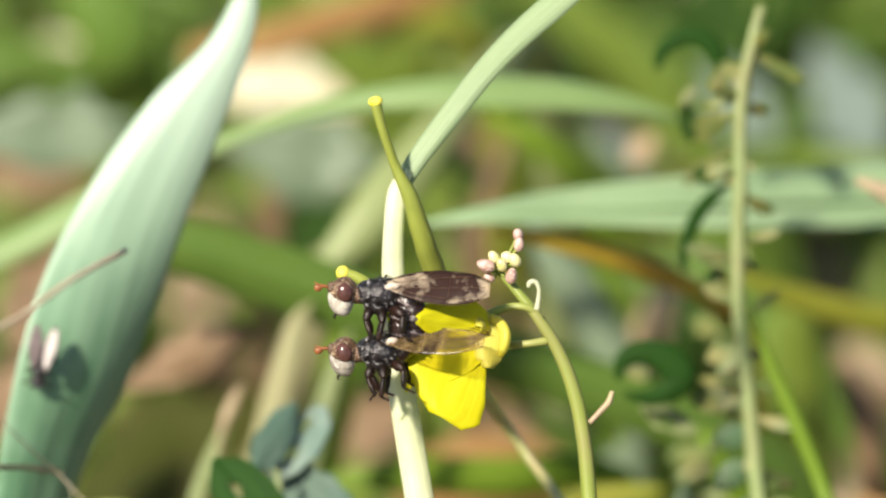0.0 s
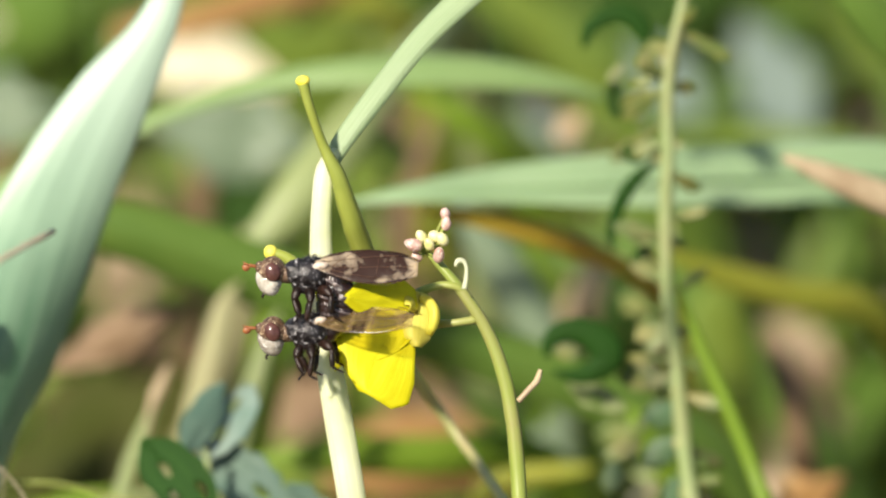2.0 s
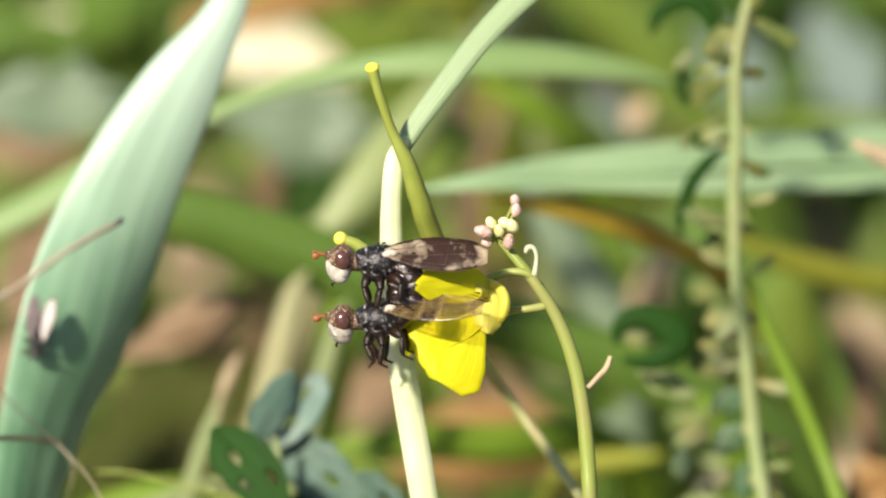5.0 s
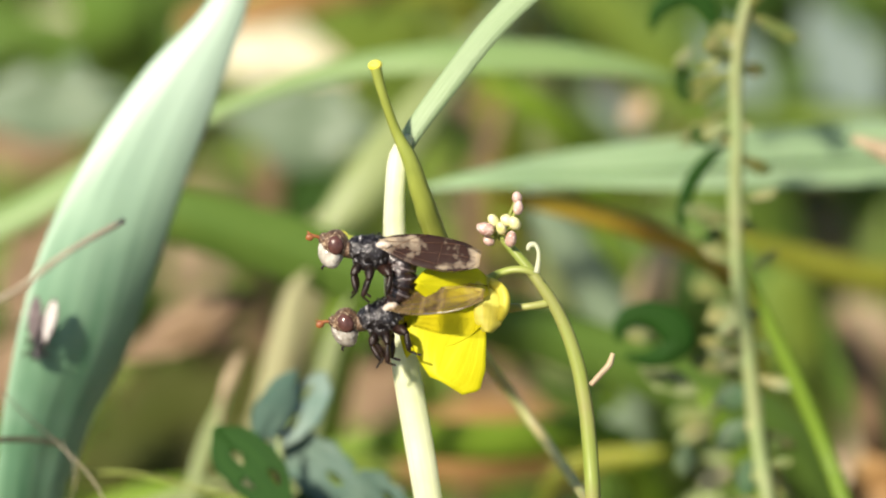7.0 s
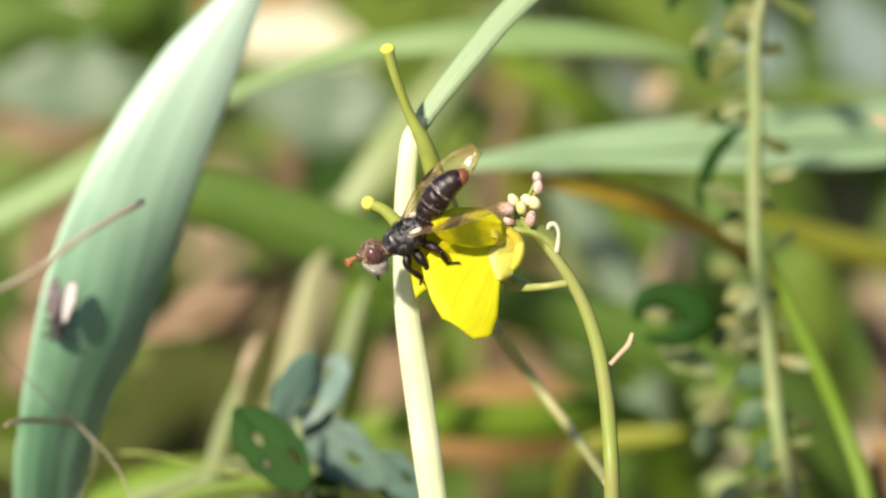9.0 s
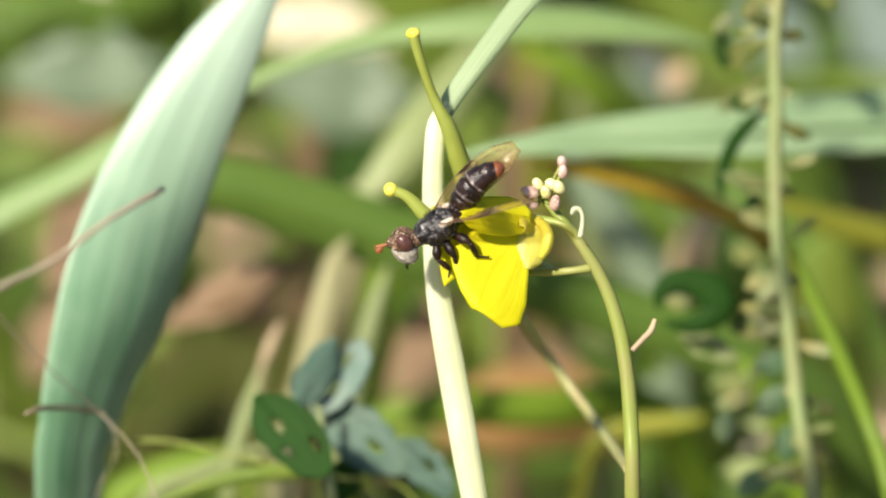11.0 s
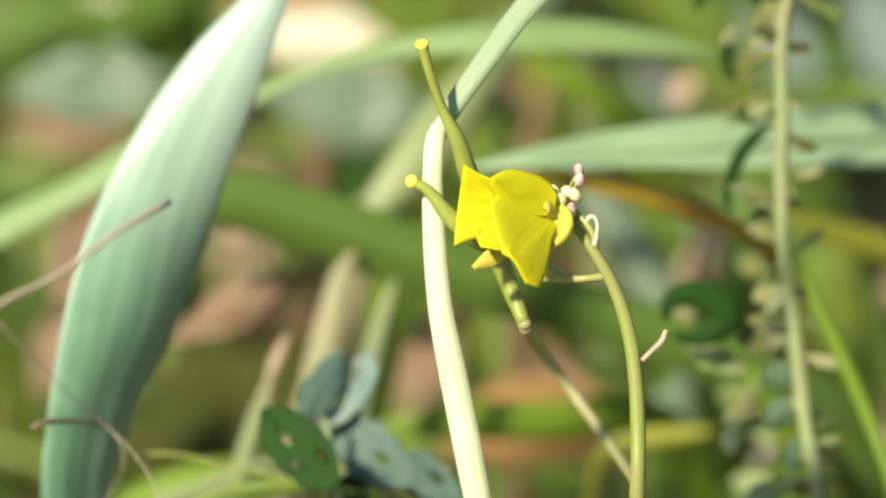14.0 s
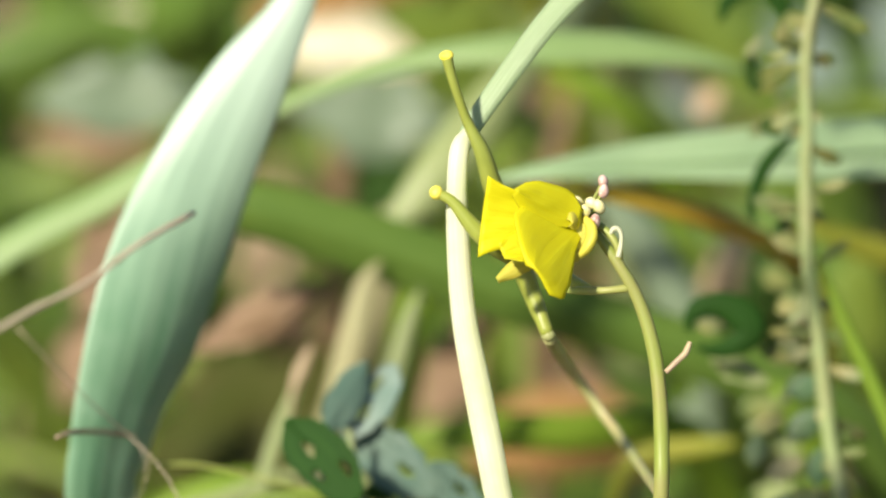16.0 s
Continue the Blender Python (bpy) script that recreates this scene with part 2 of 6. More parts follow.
ANTENNA = body_material("orange_antenna", (0.12, 0.035, 0.012), (0.42, 0.15, 0.04), 2400, 0.45)
WING_BASE = body_material("wing_base", (0.34, 0.24, 0.16), (0.70, 0.62, 0.52), 1500, 0.35, 0.5)
BAND = body_material("grey_dust_band", (0.008, 0.006, 0.006), (0.16, 0.13, 0.13), 1100, 0.3, 0.6, 0.5, (0.62, 0.55, 0.54), 0.57)
WING = wing_material("smoky_wing", (0.70, 0.58, 0.43), (0.036, 0.018, 0.012), 0.40, 0.93, ((0.0, 0.0), (0.09, 0.12), (0.18, 0.72), (0.30, 0.60), (0.50, 0.92), (0.66, 0.72), (0.82, 0.72), (1.0, 0.25)), 2.4)
CLEAR_WING = wing_material("clear_spotted_wing", (0.46, 0.34, 0.16), (0.030, 0.016, 0.010), 0.08, 0.80, ((0.0, 0.30), (0.15, 0.0), (0.34, 0.0), (0.42, 0.62), (0.52, 0.62), (0.60, 0.0), (0.76, 0.02), (0.90, 0.20), (1.0, 0.40)), 1.2)
PALE_WING = body_material("pale_wing", (0.11, 0.085, 0.085), (0.26, 0.21, 0.20), 900, 0.35)
VEIN = body_material("wing_vein", (0.06, 0.03, 0.015), (0.12, 0.06, 0.03), 2000, 0.4)


# ---- builders ----
def part(name, bm, material, parent, label=""):
    """One mesh object under a thing or a part."""
    me = bpy.data.meshes.new(name)
    bm.normal_update()
    bm.to_mesh(me)
    bm.free()
    for p in me.polygons:
        p.use_smooth = True
    me.materials.append(material)
    ob = new(name, me)
    ob.parent = parent
    if label:
        ob["label"] = label
    return ob


def thing(name, bm, material, label, category, group="", kind=""):
    return tagged(part(name, bm, material, None), label, category, group, kind)


def holder(name, m, label, category, group=""):
    ob = new(name)
    ob.empty_display_size = 0.005
    ob.matrix_basis = m
    return tagged(ob, label, category, group)


def spline(points, n):
    """Centripetal Catmull-Rom through the points (tuples of x, y, z and what goes with them), n samples."""
    a = np.array(points, float)
    a = np.vstack([2 * a[0] - a[1], a, 2 * a[-1] - a[-2]])
    k = np.concatenate([[0], np.cumsum(np.maximum(np.linalg.norm(np.diff(a[:, :3], axis=0), axis=1), 1e-9) ** 0.5)])
    out = []
    for x in np.linspace(k[1], k[-2], n):
        i = int(np.clip(np.searchsorted(k, x, side="right") - 2, 0, len(a) - 4))
        p, q = a[i:i + 4], k[i:i + 4]

        def mix(u, v, i0, i1):
            return (u * (q[i1] - x) + v * (x - q[i0])) / (q[i1] - q[i0])
        a1, a2, a3 = mix(p[0], p[1], 0, 1), mix(p[1], p[2], 1, 2), mix(p[2], p[3], 2, 3)
        out.append(mix(mix(a1, a2, 0, 2), mix(a2, a3, 1, 3), 1, 2))
    return np.array(out)


def shifted(points, origin):
    return [tuple(Vector(p) - Vector(origin)) for p in points]


def tube(points, radii, n=24, sides=10, bm=None, wobble=0.0, squash=1.0):
    """A tapered round stem through the points, capped."""
    bm = bm or bmesh.new()
    uvl = bm.loops.layers.uv.verify()
    s = spline([(*p, r) for p, r in zip(points, radii)], n)
    side, rings, run = None, [], 0.0
    for i in range(n):
        c = Vector(s[i][:3])
        t = Vector(s[min(i + 1, n - 1)][:3]) - Vector(s[max(i - 1, 0)][:3])
        t.normalize()
        if side is None:
            side = t.cross(Vector((0.3, 1, 0.2))).normalized()
        side = (side - t * side.dot(t)).normalized()
        other = t.cross(side)
        r = max(s[i][3], 1e-5)
        if i:
            run += (c - Vector(s[i - 1][:3])).length
        ring = []
        for k in range(sides):
            a = 2 * math.pi * k / sides
            q = r * (1 + wobble * noise.noise(c * 900 + Vector((math.cos(a), math.sin(a), 0))))
            ring.append(bm.verts.new(c + side * math.cos(a) * q + other * math.sin(a) * q * squash))
        rings.append((ring, run))
    for (ra, va), (rb, vb) in zip(rings, rings[1:]):
        for k in range(sides):
            f = bm.faces.new((ra[k], ra[(k + 1) % sides], rb[(k + 1) % sides], rb[k]))
            for lp, q in zip(f.loops, ((k, va), (k + 1, va), (k + 1, vb), (k, vb))):
                lp[uvl].uv = (q[0] / sides, q[1])
    bm.faces.new(rings[0][0][::-1])
    bm.faces.new(rings[-1][0])
    return bm


def ribbon(points, widths, n=44, cols=10, facing=TO_CAM, twist=(0, 0), arch=0.12, keel=0.0, thick=0.0003, ridge=0.0, ridges=7, bm=None, kept=False):
    """A blade with a curved cross-section, thickness, ridges and rounded edges. twist: degrees of turn from first to last point."""
    own = bm is None
    bm = bmesh.new() if own else bm
    uvl = bm.loops.layers.uv.verify()
    m = len(points)
    tw = np.interp(np.linspace(0, 1, m), np.linspace(0, 1, len(twist)), twist)
    s = spline([(*p, w, a) for p, w, a in zip(points, widths, tw)], n)
    top, bot, run = [], [], [0.0]
    for i in range(n):
        c = Vector(s[i][:3])
        t = (Vector(s[min(i + 1, n - 1)][:3]) - Vector(s[max(i - 1, 0)][:3])).normalized()
        side = t.cross(facing)
        side = side.normalized() if side.length > 1e-4 else Vector((1, 0, 0))
        side = Matrix.Rotation(radians(s[i][4]), 3, t) @ side
        nor = side.cross(t)
        if nor.dot(facing) < 0 and abs(s[i][4]) < 90:
            nor = -nor
        w = max(s[i][3], 2e-5) / (max(0.35, math.cos(radians(s[i][4]))) if kept else 1.0)
        if i:
            run.append(run[-1] + (c - Vector(s[i - 1][:3])).length)
        ra, rb = [], []
        for k in range(cols + 1):
            j = 2 * k / cols - 1
            h = w * (arch * (1 - j * j) - keel * (1 - abs(j))) + ridge * math.cos(j * ridges * math.pi) * (1 - j ** 4)
            h += 0.02 * w * noise.noise(Vector((j * 1.3, run[-1] * 90, points[0][0] * 50)))
            e = 0.5 * thick * math.sqrt(max(0.0, 1 - j * j)) + 1e-5
            ra.append(bm.verts.new(c + side * (j * w / 2) + nor * (h + e)))
            rb.append(bm.verts.new(c + side * (j * w / 2) + nor * (h - e)))
        top.append(ra)
        bot.append(rb)

    def quad(vs, uvs):
        f = bm.faces.new(vs)
        for lp, q in zip(f.loops, uvs):
            lp[uvl].uv = q
    for i in range(n - 1):
        for k in range(cols):
            u0, u1, v0, v1 = k / cols, (k + 1) / cols, run[i], run[i + 1]
            quad((top[i][k], top[i][k + 1], top[i + 1][k + 1], top[i + 1][k]), ((u0, v0), (u1, v0), (u1, v1), (u0, v1)))
            quad((bot[i][k], bot[i + 1][k], bot[i + 1][k + 1], bot[i][k + 1]), ((u0, v0), (u0, v1), (u1, v1), (u1, v0)))
        for k in (0, cols):
            quad((top[i][k], top[i + 1][k], bot[i + 1][k], bot[i][k]), ((k / cols, run[i]), (k / cols, run[i + 1]), (k / cols, run[i + 1]), (k / cols, run[i])))
    for i in (0, n - 1):
        for k in range(cols):
            quad((top[i][k], top[i][k + 1], bot[i][k + 1], bot[i][k]), ((0, 0),) * 4)
    if own:
        bmesh.ops.recalc_face_normals(bm, faces=bm.faces)
    return bm


def placing(base, tip, facing):
    """Frame at base with x towards tip and z as near facing as can be; second result: the length."""
    b, t = Vector(base), Vector(tip)
    x = (t - b).normalized()
    z = (facing - x * facing.dot(x)).normalized()
    y = z.cross(x)
    return Matrix.Translation(b) @ Matrix((x, y, z)).transposed().to_4x4(), (t - b).length


def sheet(m, length, width, profile, thick=0.0002, bend=0.0, cup=0.0, skew=0.0, holes=(), rough=0.0, nu=18, nv=14, seed=0.0, ruffle=0.0, bm=None, other=None):
    """A leaf or petal: width profile along its length (other: that of the second side), bent along and cupped across, with bitten holes (s, j, radius) and an uneven rim."""
    own = bm is None
    bm = bmesh.new() if own else bm
    uvl = bm.loops.layers.uv.verify()
    ps = np.linspace(0, 1, len(profile))
    grid = {}
    for i in range(nu + 1):
        s = i / nu
        wa, wb = (float(np.interp(s, ps, q)) * width * 0.5 for q in (profile, other or profile))
        for k in range(nv + 1):
            j = 2 * k / nv - 1
            w = wa if j < 0 else wb
            edge = 1 + rough * noise.noise(Vector((s * 7 + seed, j * 2, seed))) * abs(j)
            x = length * s * (1 + skew * j)
            y = j * w * edge
            z = bend * length * math.sin(s * math.pi * 0.5) * s - cup * width * j * j * s + ruffle * length * noise.noise(Vector((s * 3, j * 2.5, seed))) * s
            grid[i, k] = (x, y, z, s, j)

    def gone(s, j):
        return any((s - a) ** 2 * 3.2 + (j - b) ** 2 < r * r for a, b, r in holes)
    sides = []
    for off in (thick / 2, -thick / 2):
        vs = {key: bm.verts.new(m @ Vector((x, y, z + off))) for key, (x, y, z, s, j) in grid.items()}
        sides.append(vs)
    used = {}
    for i in range(nu):
        for k in range(nv):
            keys = ((i, k), (i + 1, k), (i + 1, k + 1), (i, k + 1))
            if gone((i + 0.5) / nu, 2 * (k + 0.5) / nv - 1):
                continue
            for vs, order in ((sides[0], keys), (sides[1], keys[::-1])):
                f = bm.faces.new([vs[q] for q in order])
                for lp, q in zip(f.loops, order):
                    lp[uvl].uv = (q[1] / nv, q[0] / nu * length)
            for a, b in zip(keys, keys[1:] + keys[:1]):
                e = tuple(sorted((a, b)))
                used[e] = used.get(e, 0) + 1
    for (a, b), c in used.items():
        if c == 1:
            f = bm.faces.new((sides[0][a], sides[0][b], sides[1][b], sides[1][a]))
            for lp, q in zip(f.loops, (a, b, b, a)):
                lp[uvl].uv = (q[1] / nv, q[0] / nu * length)
    if own:
        bmesh.ops.delete(bm, geom=[v for v in bm.verts if not v.link_faces], context="VERTS")
        bmesh.ops.recalc_face_normals(bm, faces=bm.faces)
    return bm


def ball(centre, radii, bm=None, turn=None, bumps=0.0, seg=18, freq=900.0):
    bm = bm or bmesh.new()
    m = Matrix.Translation(centre) @ (turn or Matrix()) @ Matrix.Diagonal((*radii, 1))
    made = bmesh.ops.create_uvsphere(bm, u_segments=seg, v_segments=max(8, seg * 2 // 3), radius=1.0, matrix=m)["verts"]
    c = Vector(centre)
    if bumps:
        for v in made:
            v.co += (v.co - c) * bumps * noise.noise(v.co * freq)
    return bm


# ---- ground ----
def build_ground():
    bm = bmesh.new()
    axis = [-40, -12, -4, -1.5] + [x * 0.03 - 0.75 for x in range(51)] + [1.5, 4, 12, 40]
    vs = [[bm.verts.new((x, y + 0.3, -0.002 + (0.006 * noise.noise(Vector((x * 14, y * 14, 0))) if abs(x) < 1 and abs(y) < 1 else 0))) for x in axis] for y in axis]
    for i in range(len(axis) - 1):
        for k in range(len(axis) - 1):
            bm.faces.new((vs[i][k], vs[i][k + 1], vs[i + 1][k + 1], vs[i + 1][k]))
    thing("ground", bm, SOIL, "brown crumbly soil under grass and dry litter", "ground", kind="structure")


def build_grass():
    """The countless blades and dry straws behind the flower."""
    rnd = random.Random(5)
    for name, mat, count, label in (("grass", FRESH, 170, "loose stand of green grass on the soil"), ("grass", DEEP, 170, "dark green grass tufts on the soil"), ("straw_litter", STRAW, 260, "pale dry straw and stalks lying on soil"), ("leaf_litter", BROWN, 160, "brown withered leaves scattered on the soil")):
        bm = bmesh.new()
        for k in range(count * 4):
            y = rnd.uniform(0.13, 0.62)
            x = rnd.uniform(-0.06 - y * 0.2, 0.06 + y * 0.2)
            if k >= count:
                x, y = rnd.uniform(0.22, 1.2) * rnd.choice((-1, 1)), rnd.uniform(-0.3, 1.4)
            a = rnd.uniform(0, 2 * math.pi)
            if name == "grass":
                h = rnd.uniform(0.03, 0.085)
                lean = rnd.uniform(0.01, 0.06)
                pts = [(x, y, -0.003), (x + math.cos(a) * lean * 0.2, y + math.sin(a) * lean * 0.2, h * 0.6), (x + math.cos(a) * lean, y + math.sin(a) * lean, h), (x + math.cos(a) * lean * 1.8, y + math.sin(a) * lean * 1.8, h * 0.9)]
                w = rnd.uniform(0.002, 0.006)
                ribbon(pts, (w, w * 1.1, w * 0.8, 0.0003), n=9, cols=2, arch=0.2, bm=bm)
            elif name == "straw_litter":
                l = rnd.uniform(0.03, 0.09)
                z = rnd.uniform(0.001, 0.02)
                pts = [(x, y, 0.0), (x + math.cos(a) * l * 0.5, y + math.sin(a) * l * 0.5, z), (x + math.cos(a) * l, y + math.sin(a) * l, z * 0.7)]
                w = rnd.uniform(0.0015, 0.005)
                ribbon(pts, (w, w, w * 0.6), n=7, cols=2, bm=bm, facing=Vector((0, -0.3, 1)))
            else:
                m = pose(x, y, rnd.uniform(0.002, 0.012), rnd.uniform(-30, 30), rnd.uniform(-30, 30), math.degrees(a))
                sheet(m, rnd.uniform(0.012, 0.03), rnd.uniform(0.006, 0.016), (0.1, 0.7, 1, 0.8, 0.1), bend=0.3, nu=5, nv=4, bm=bm, rough=0.3, seed=x * 40)
        # the meadow goes on round about
        wide = random.Random(17 + count)
        for k in range(count * 5):
            far = wide.uniform(0.0, 1.0) ** 0.7
            r, a = 0.3 + 2.6 * far, wide.uniform(0, 2 * math.pi)
            x, y = r * math.cos(a), 0.3 + r * math.sin(a)
            if abs(x) < 0.24 and -0.75 < y < 0.8:
                continue
            b = wide.uniform(0, 2 * math.pi)
            g = 1 + 1.6 * far
            if name == "grass":
                h, lean, w = wide.uniform(0.04, 0.09) * g, wide.uniform(0.01, 0.05) * g, wide.uniform(0.004, 0.008) * g
                ribbon([(x, y, -0.003), (x + math.cos(b) * lean * 0.4, y + math.sin(b) * lean * 0.4, h * 0.7), (x + math.cos(b) * lean * 1.6, y + math.sin(b) * lean * 1.6, h)], (w, w, 0.0004), n=6, cols=2, arch=0.2, bm=bm)
            else:
                l, w = wide.uniform(0.04, 0.10) * g, wide.uniform(0.003, 0.008) * g
                ribbon([(x, y, 0.001), (x + math.cos(b) * l * 0.5, y + math.sin(b) * l * 0.5, 0.012), (x + math.cos(b) * l, y + math.sin(b) * l, 0.006)], (w, w * 1.3, w * 0.4), n=5, cols=2, bm=bm, facing=Vector((0, -0.3, 1)))
        bmesh.ops.recalc_face_normals(bm, faces=bm.faces)
        thing(name, bm, mat, label, "grass" if name == "grass" else "litter", kind="stuff")


# ---- big blades round the flower ----
def build_blades():
    # broad waxy blade with a joint low down
    org = (-0.02792, 0.02179, 0.00000)
    root = holder("broad_grass_blade", Matrix.Translation(org), "broad waxy blue-green grass blade with pale sheen and fine ribs", "grass blade")
    line = shifted([(-0.01305, 0.03690, 0.16232), (-0.01339, 0.03632, 0.16108), (-0.01392, 0.03565, 0.15963), (-0.01480, 0.03487, 0.15798), (-0.01761, 0.03299, 0.15394), (-0.02100, 0.03031, 0.14819), (-0.02313, 0.02816, 0.14357), (-0.02492, 0.02597, 0.13888), (-0.02651, 0.02417, 0.13502), (-0.02746, 0.02269, 0.13185), (-0.02792, 0.02179, 0.12992), (-0.02792, 0.02179, 0.00000)], org)
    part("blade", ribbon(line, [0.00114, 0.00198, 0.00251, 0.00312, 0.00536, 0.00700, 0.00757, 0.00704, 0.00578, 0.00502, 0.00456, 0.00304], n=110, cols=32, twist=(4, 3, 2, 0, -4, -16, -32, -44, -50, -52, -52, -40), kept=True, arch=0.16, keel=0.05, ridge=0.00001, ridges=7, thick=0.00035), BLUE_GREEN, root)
    part("joint", tube(shifted([(-0.03027, 0.01253, 0.13787), (-0.02958, 0.01355, 0.13768), (-0.02838, 0.01717, 0.13596), (-0.02703, 0.01981, 0.13452), (-0.02607, 0.02155, 0.13350), (-0.02564, 0.02325, 0.13242)], org), [0.00012, 0.00018, 0.00018, 0.00017, 0.00016, 0.00008], 24, 8, wobble=0.25), JOINT, root, "pinkish-brown raised joint")
    # arching blade behind
    org = (-0.04895, 0.05483, 0.00000)
    root = holder("arching_grass_blade", Matrix.Translation(org), "long green grass blade arching sideways, out of focus", "grass blade")
    line = shifted([(-0.04895, 0.05483, 0.00000), (-0.04489, 0.05827, 0.12118), (-0.03757, 0.06136, 0.12781), (-0.02944, 0.06312, 0.13157), (-0.02456, 0.06428, 0.13408), (-0.01968, 0.06521, 0.13607), (-0.01561, 0.06604, 0.13783), (-0.01155, 0.06669, 0.13923), (-0.00667, 0.06720, 0.14034), (0.00146, 0.06750, 0.14097), (0.00880, 0.06854, 0.14028), (0.01372, 0.06933, 0.13904), (0.01743, 0.07004, 0.13765)], org)
    part("blade", ribbon(line, [0.0025, 0.0026, 0.0026, 0.0025, 0.0024, 0.002, 0.0013, 0.0014, 0.0018, 0.0027, 0.0026, 0.0016, 0.0003], n=70, twist=(-25, -32), arch=0.1), ARCH, root)
    part("midrib", tube([(x, y + 0.0001, z) for x, y, z in line], [0.0001] + [0.00022] * 11 + [0.00008], 60, 8), ARCH, root, "raised midrib")
    # level blade, tip at its left end
    org = (0.05490, 0.07160, 0.00000)
    root = holder("level_grass_blade", Matrix.Translation(org), "pointed mint-green grass blade lying level, out of focus", "grass blade")
    line = shifted([(-0.00194, 0.05042, 0.13834), (0.00222, 0.05069, 0.13891), (0.00860, 0.05319, 0.13847), (0.01743, 0.05555, 0.13772), (0.02686, 0.06018, 0.13605), (0.03930, 0.06450, 0.13371), (0.04990, 0.06681, 0.12705), (0.05446, 0.06740, 0.00000)], org)
    part("blade", ribbon(line, [0.0002, 0.0014, 0.0030, 0.0048, 0.0056, 0.0058, 0.005, 0.003], n=60, twist=(-30, -38, -34), arch=-0.06, keel=0.10, ridge=0.00004, ridges=3), MINT, root)
    part("midrib", tube([(x, y - 0.0001, z - 0.0002) for x, y, z in line], [0.00005, 0.00015, 0.00018, 0.0002, 0.0002, 0.0002, 0.0002, 0.0002], 60, 8), MINT, root, "pale raised midrib")
    # dark band falling to the right
    org = (0.03013, 0.07094, 0.00000)
    root = holder("drooping_grass_blade", Matrix.Translation(org), "dark green grass blade drooping across, out of focus", "grass blade")
    line = shifted([(0.03013, 0.07094, 0.00000), (0.02644, 0.06618, 0.10806), (0.01839, 0.06426, 0.11550), (0.00886, 0.06366, 0.12000), (-0.00098, 0.06281, 0.12396), (-0.01077, 0.06326, 0.12782), (-0.01970, 0.06333, 0.13084), (-0.02946, 0.06396, 0.13220)], org)
    part("blade", ribbon(line, [0.003, 0.004, 0.0042, 0.0042, 0.0044, 0.0048, 0.0038, 0.0005], n=60, twist=(6, -12), arch=0.06, keel=-0.16), DEEP, root)
    part("midrib", tube([(x, y + 0.0001, z) for x, y, z in line], [0.0001] + [0.00022] * 6 + [0.00008], 60, 8), DEEP, root, "raised midrib")


def build_pale_blade():
    org = Vector((0.00022, -0.00809, 0.00000))
    root = holder("folded_grass_blade", Matrix.Translation(org), "pale yellow-green grass blade folded over into a grey-green tip", "grass blade")
    low = shifted([(-0.00216, 0.00512, 0.16302), (-0.00280, 0.00415, 0.16236), (-0.00312, 0.00284, 0.16027), (-0.00316, 0.00142, 0.15697), (-0.00291, -0.00035, 0.15224), (-0.00223, -0.00217, 0.14834), (-0.00129, -0.00460, 0.14313), (-0.00050, -0.00614, 0.13745), (0.00022, -0.00809, 0.00000)], org)
    part("lower_blade", ribbon(low, [0.0006, 0.0012, 0.0013, 0.00148, 0.0016, 0.0018, 0.0018, 0.0016, 0.0014], n=60, cols=10, arch=0.16, thick=0.00035, ridge=0.00002, ridges=4), PALE_BLADE, root)
    up = shifted([(-0.00295, 0.00457, 0.16137), (-0.00223, 0.00524, 0.16281), (0.00022, 0.00705, 0.16574), (0.00364, 0.00973, 0.16912), (0.00752, 0.01213, 0.17190), (0.01144, 0.01427, 0.17413)], org)
    part("upper_blade", ribbon(up, [0.0009, 0.0012, 0.00145, 0.0016, 0.0017, 0.0006], n=36, cols=10, twist=(-6, -24), kept=True, arch=0.15, keel=0.1, thick=0.0003), GREY_BLADE, root, "grey-green bent-over blade tip")
    return root


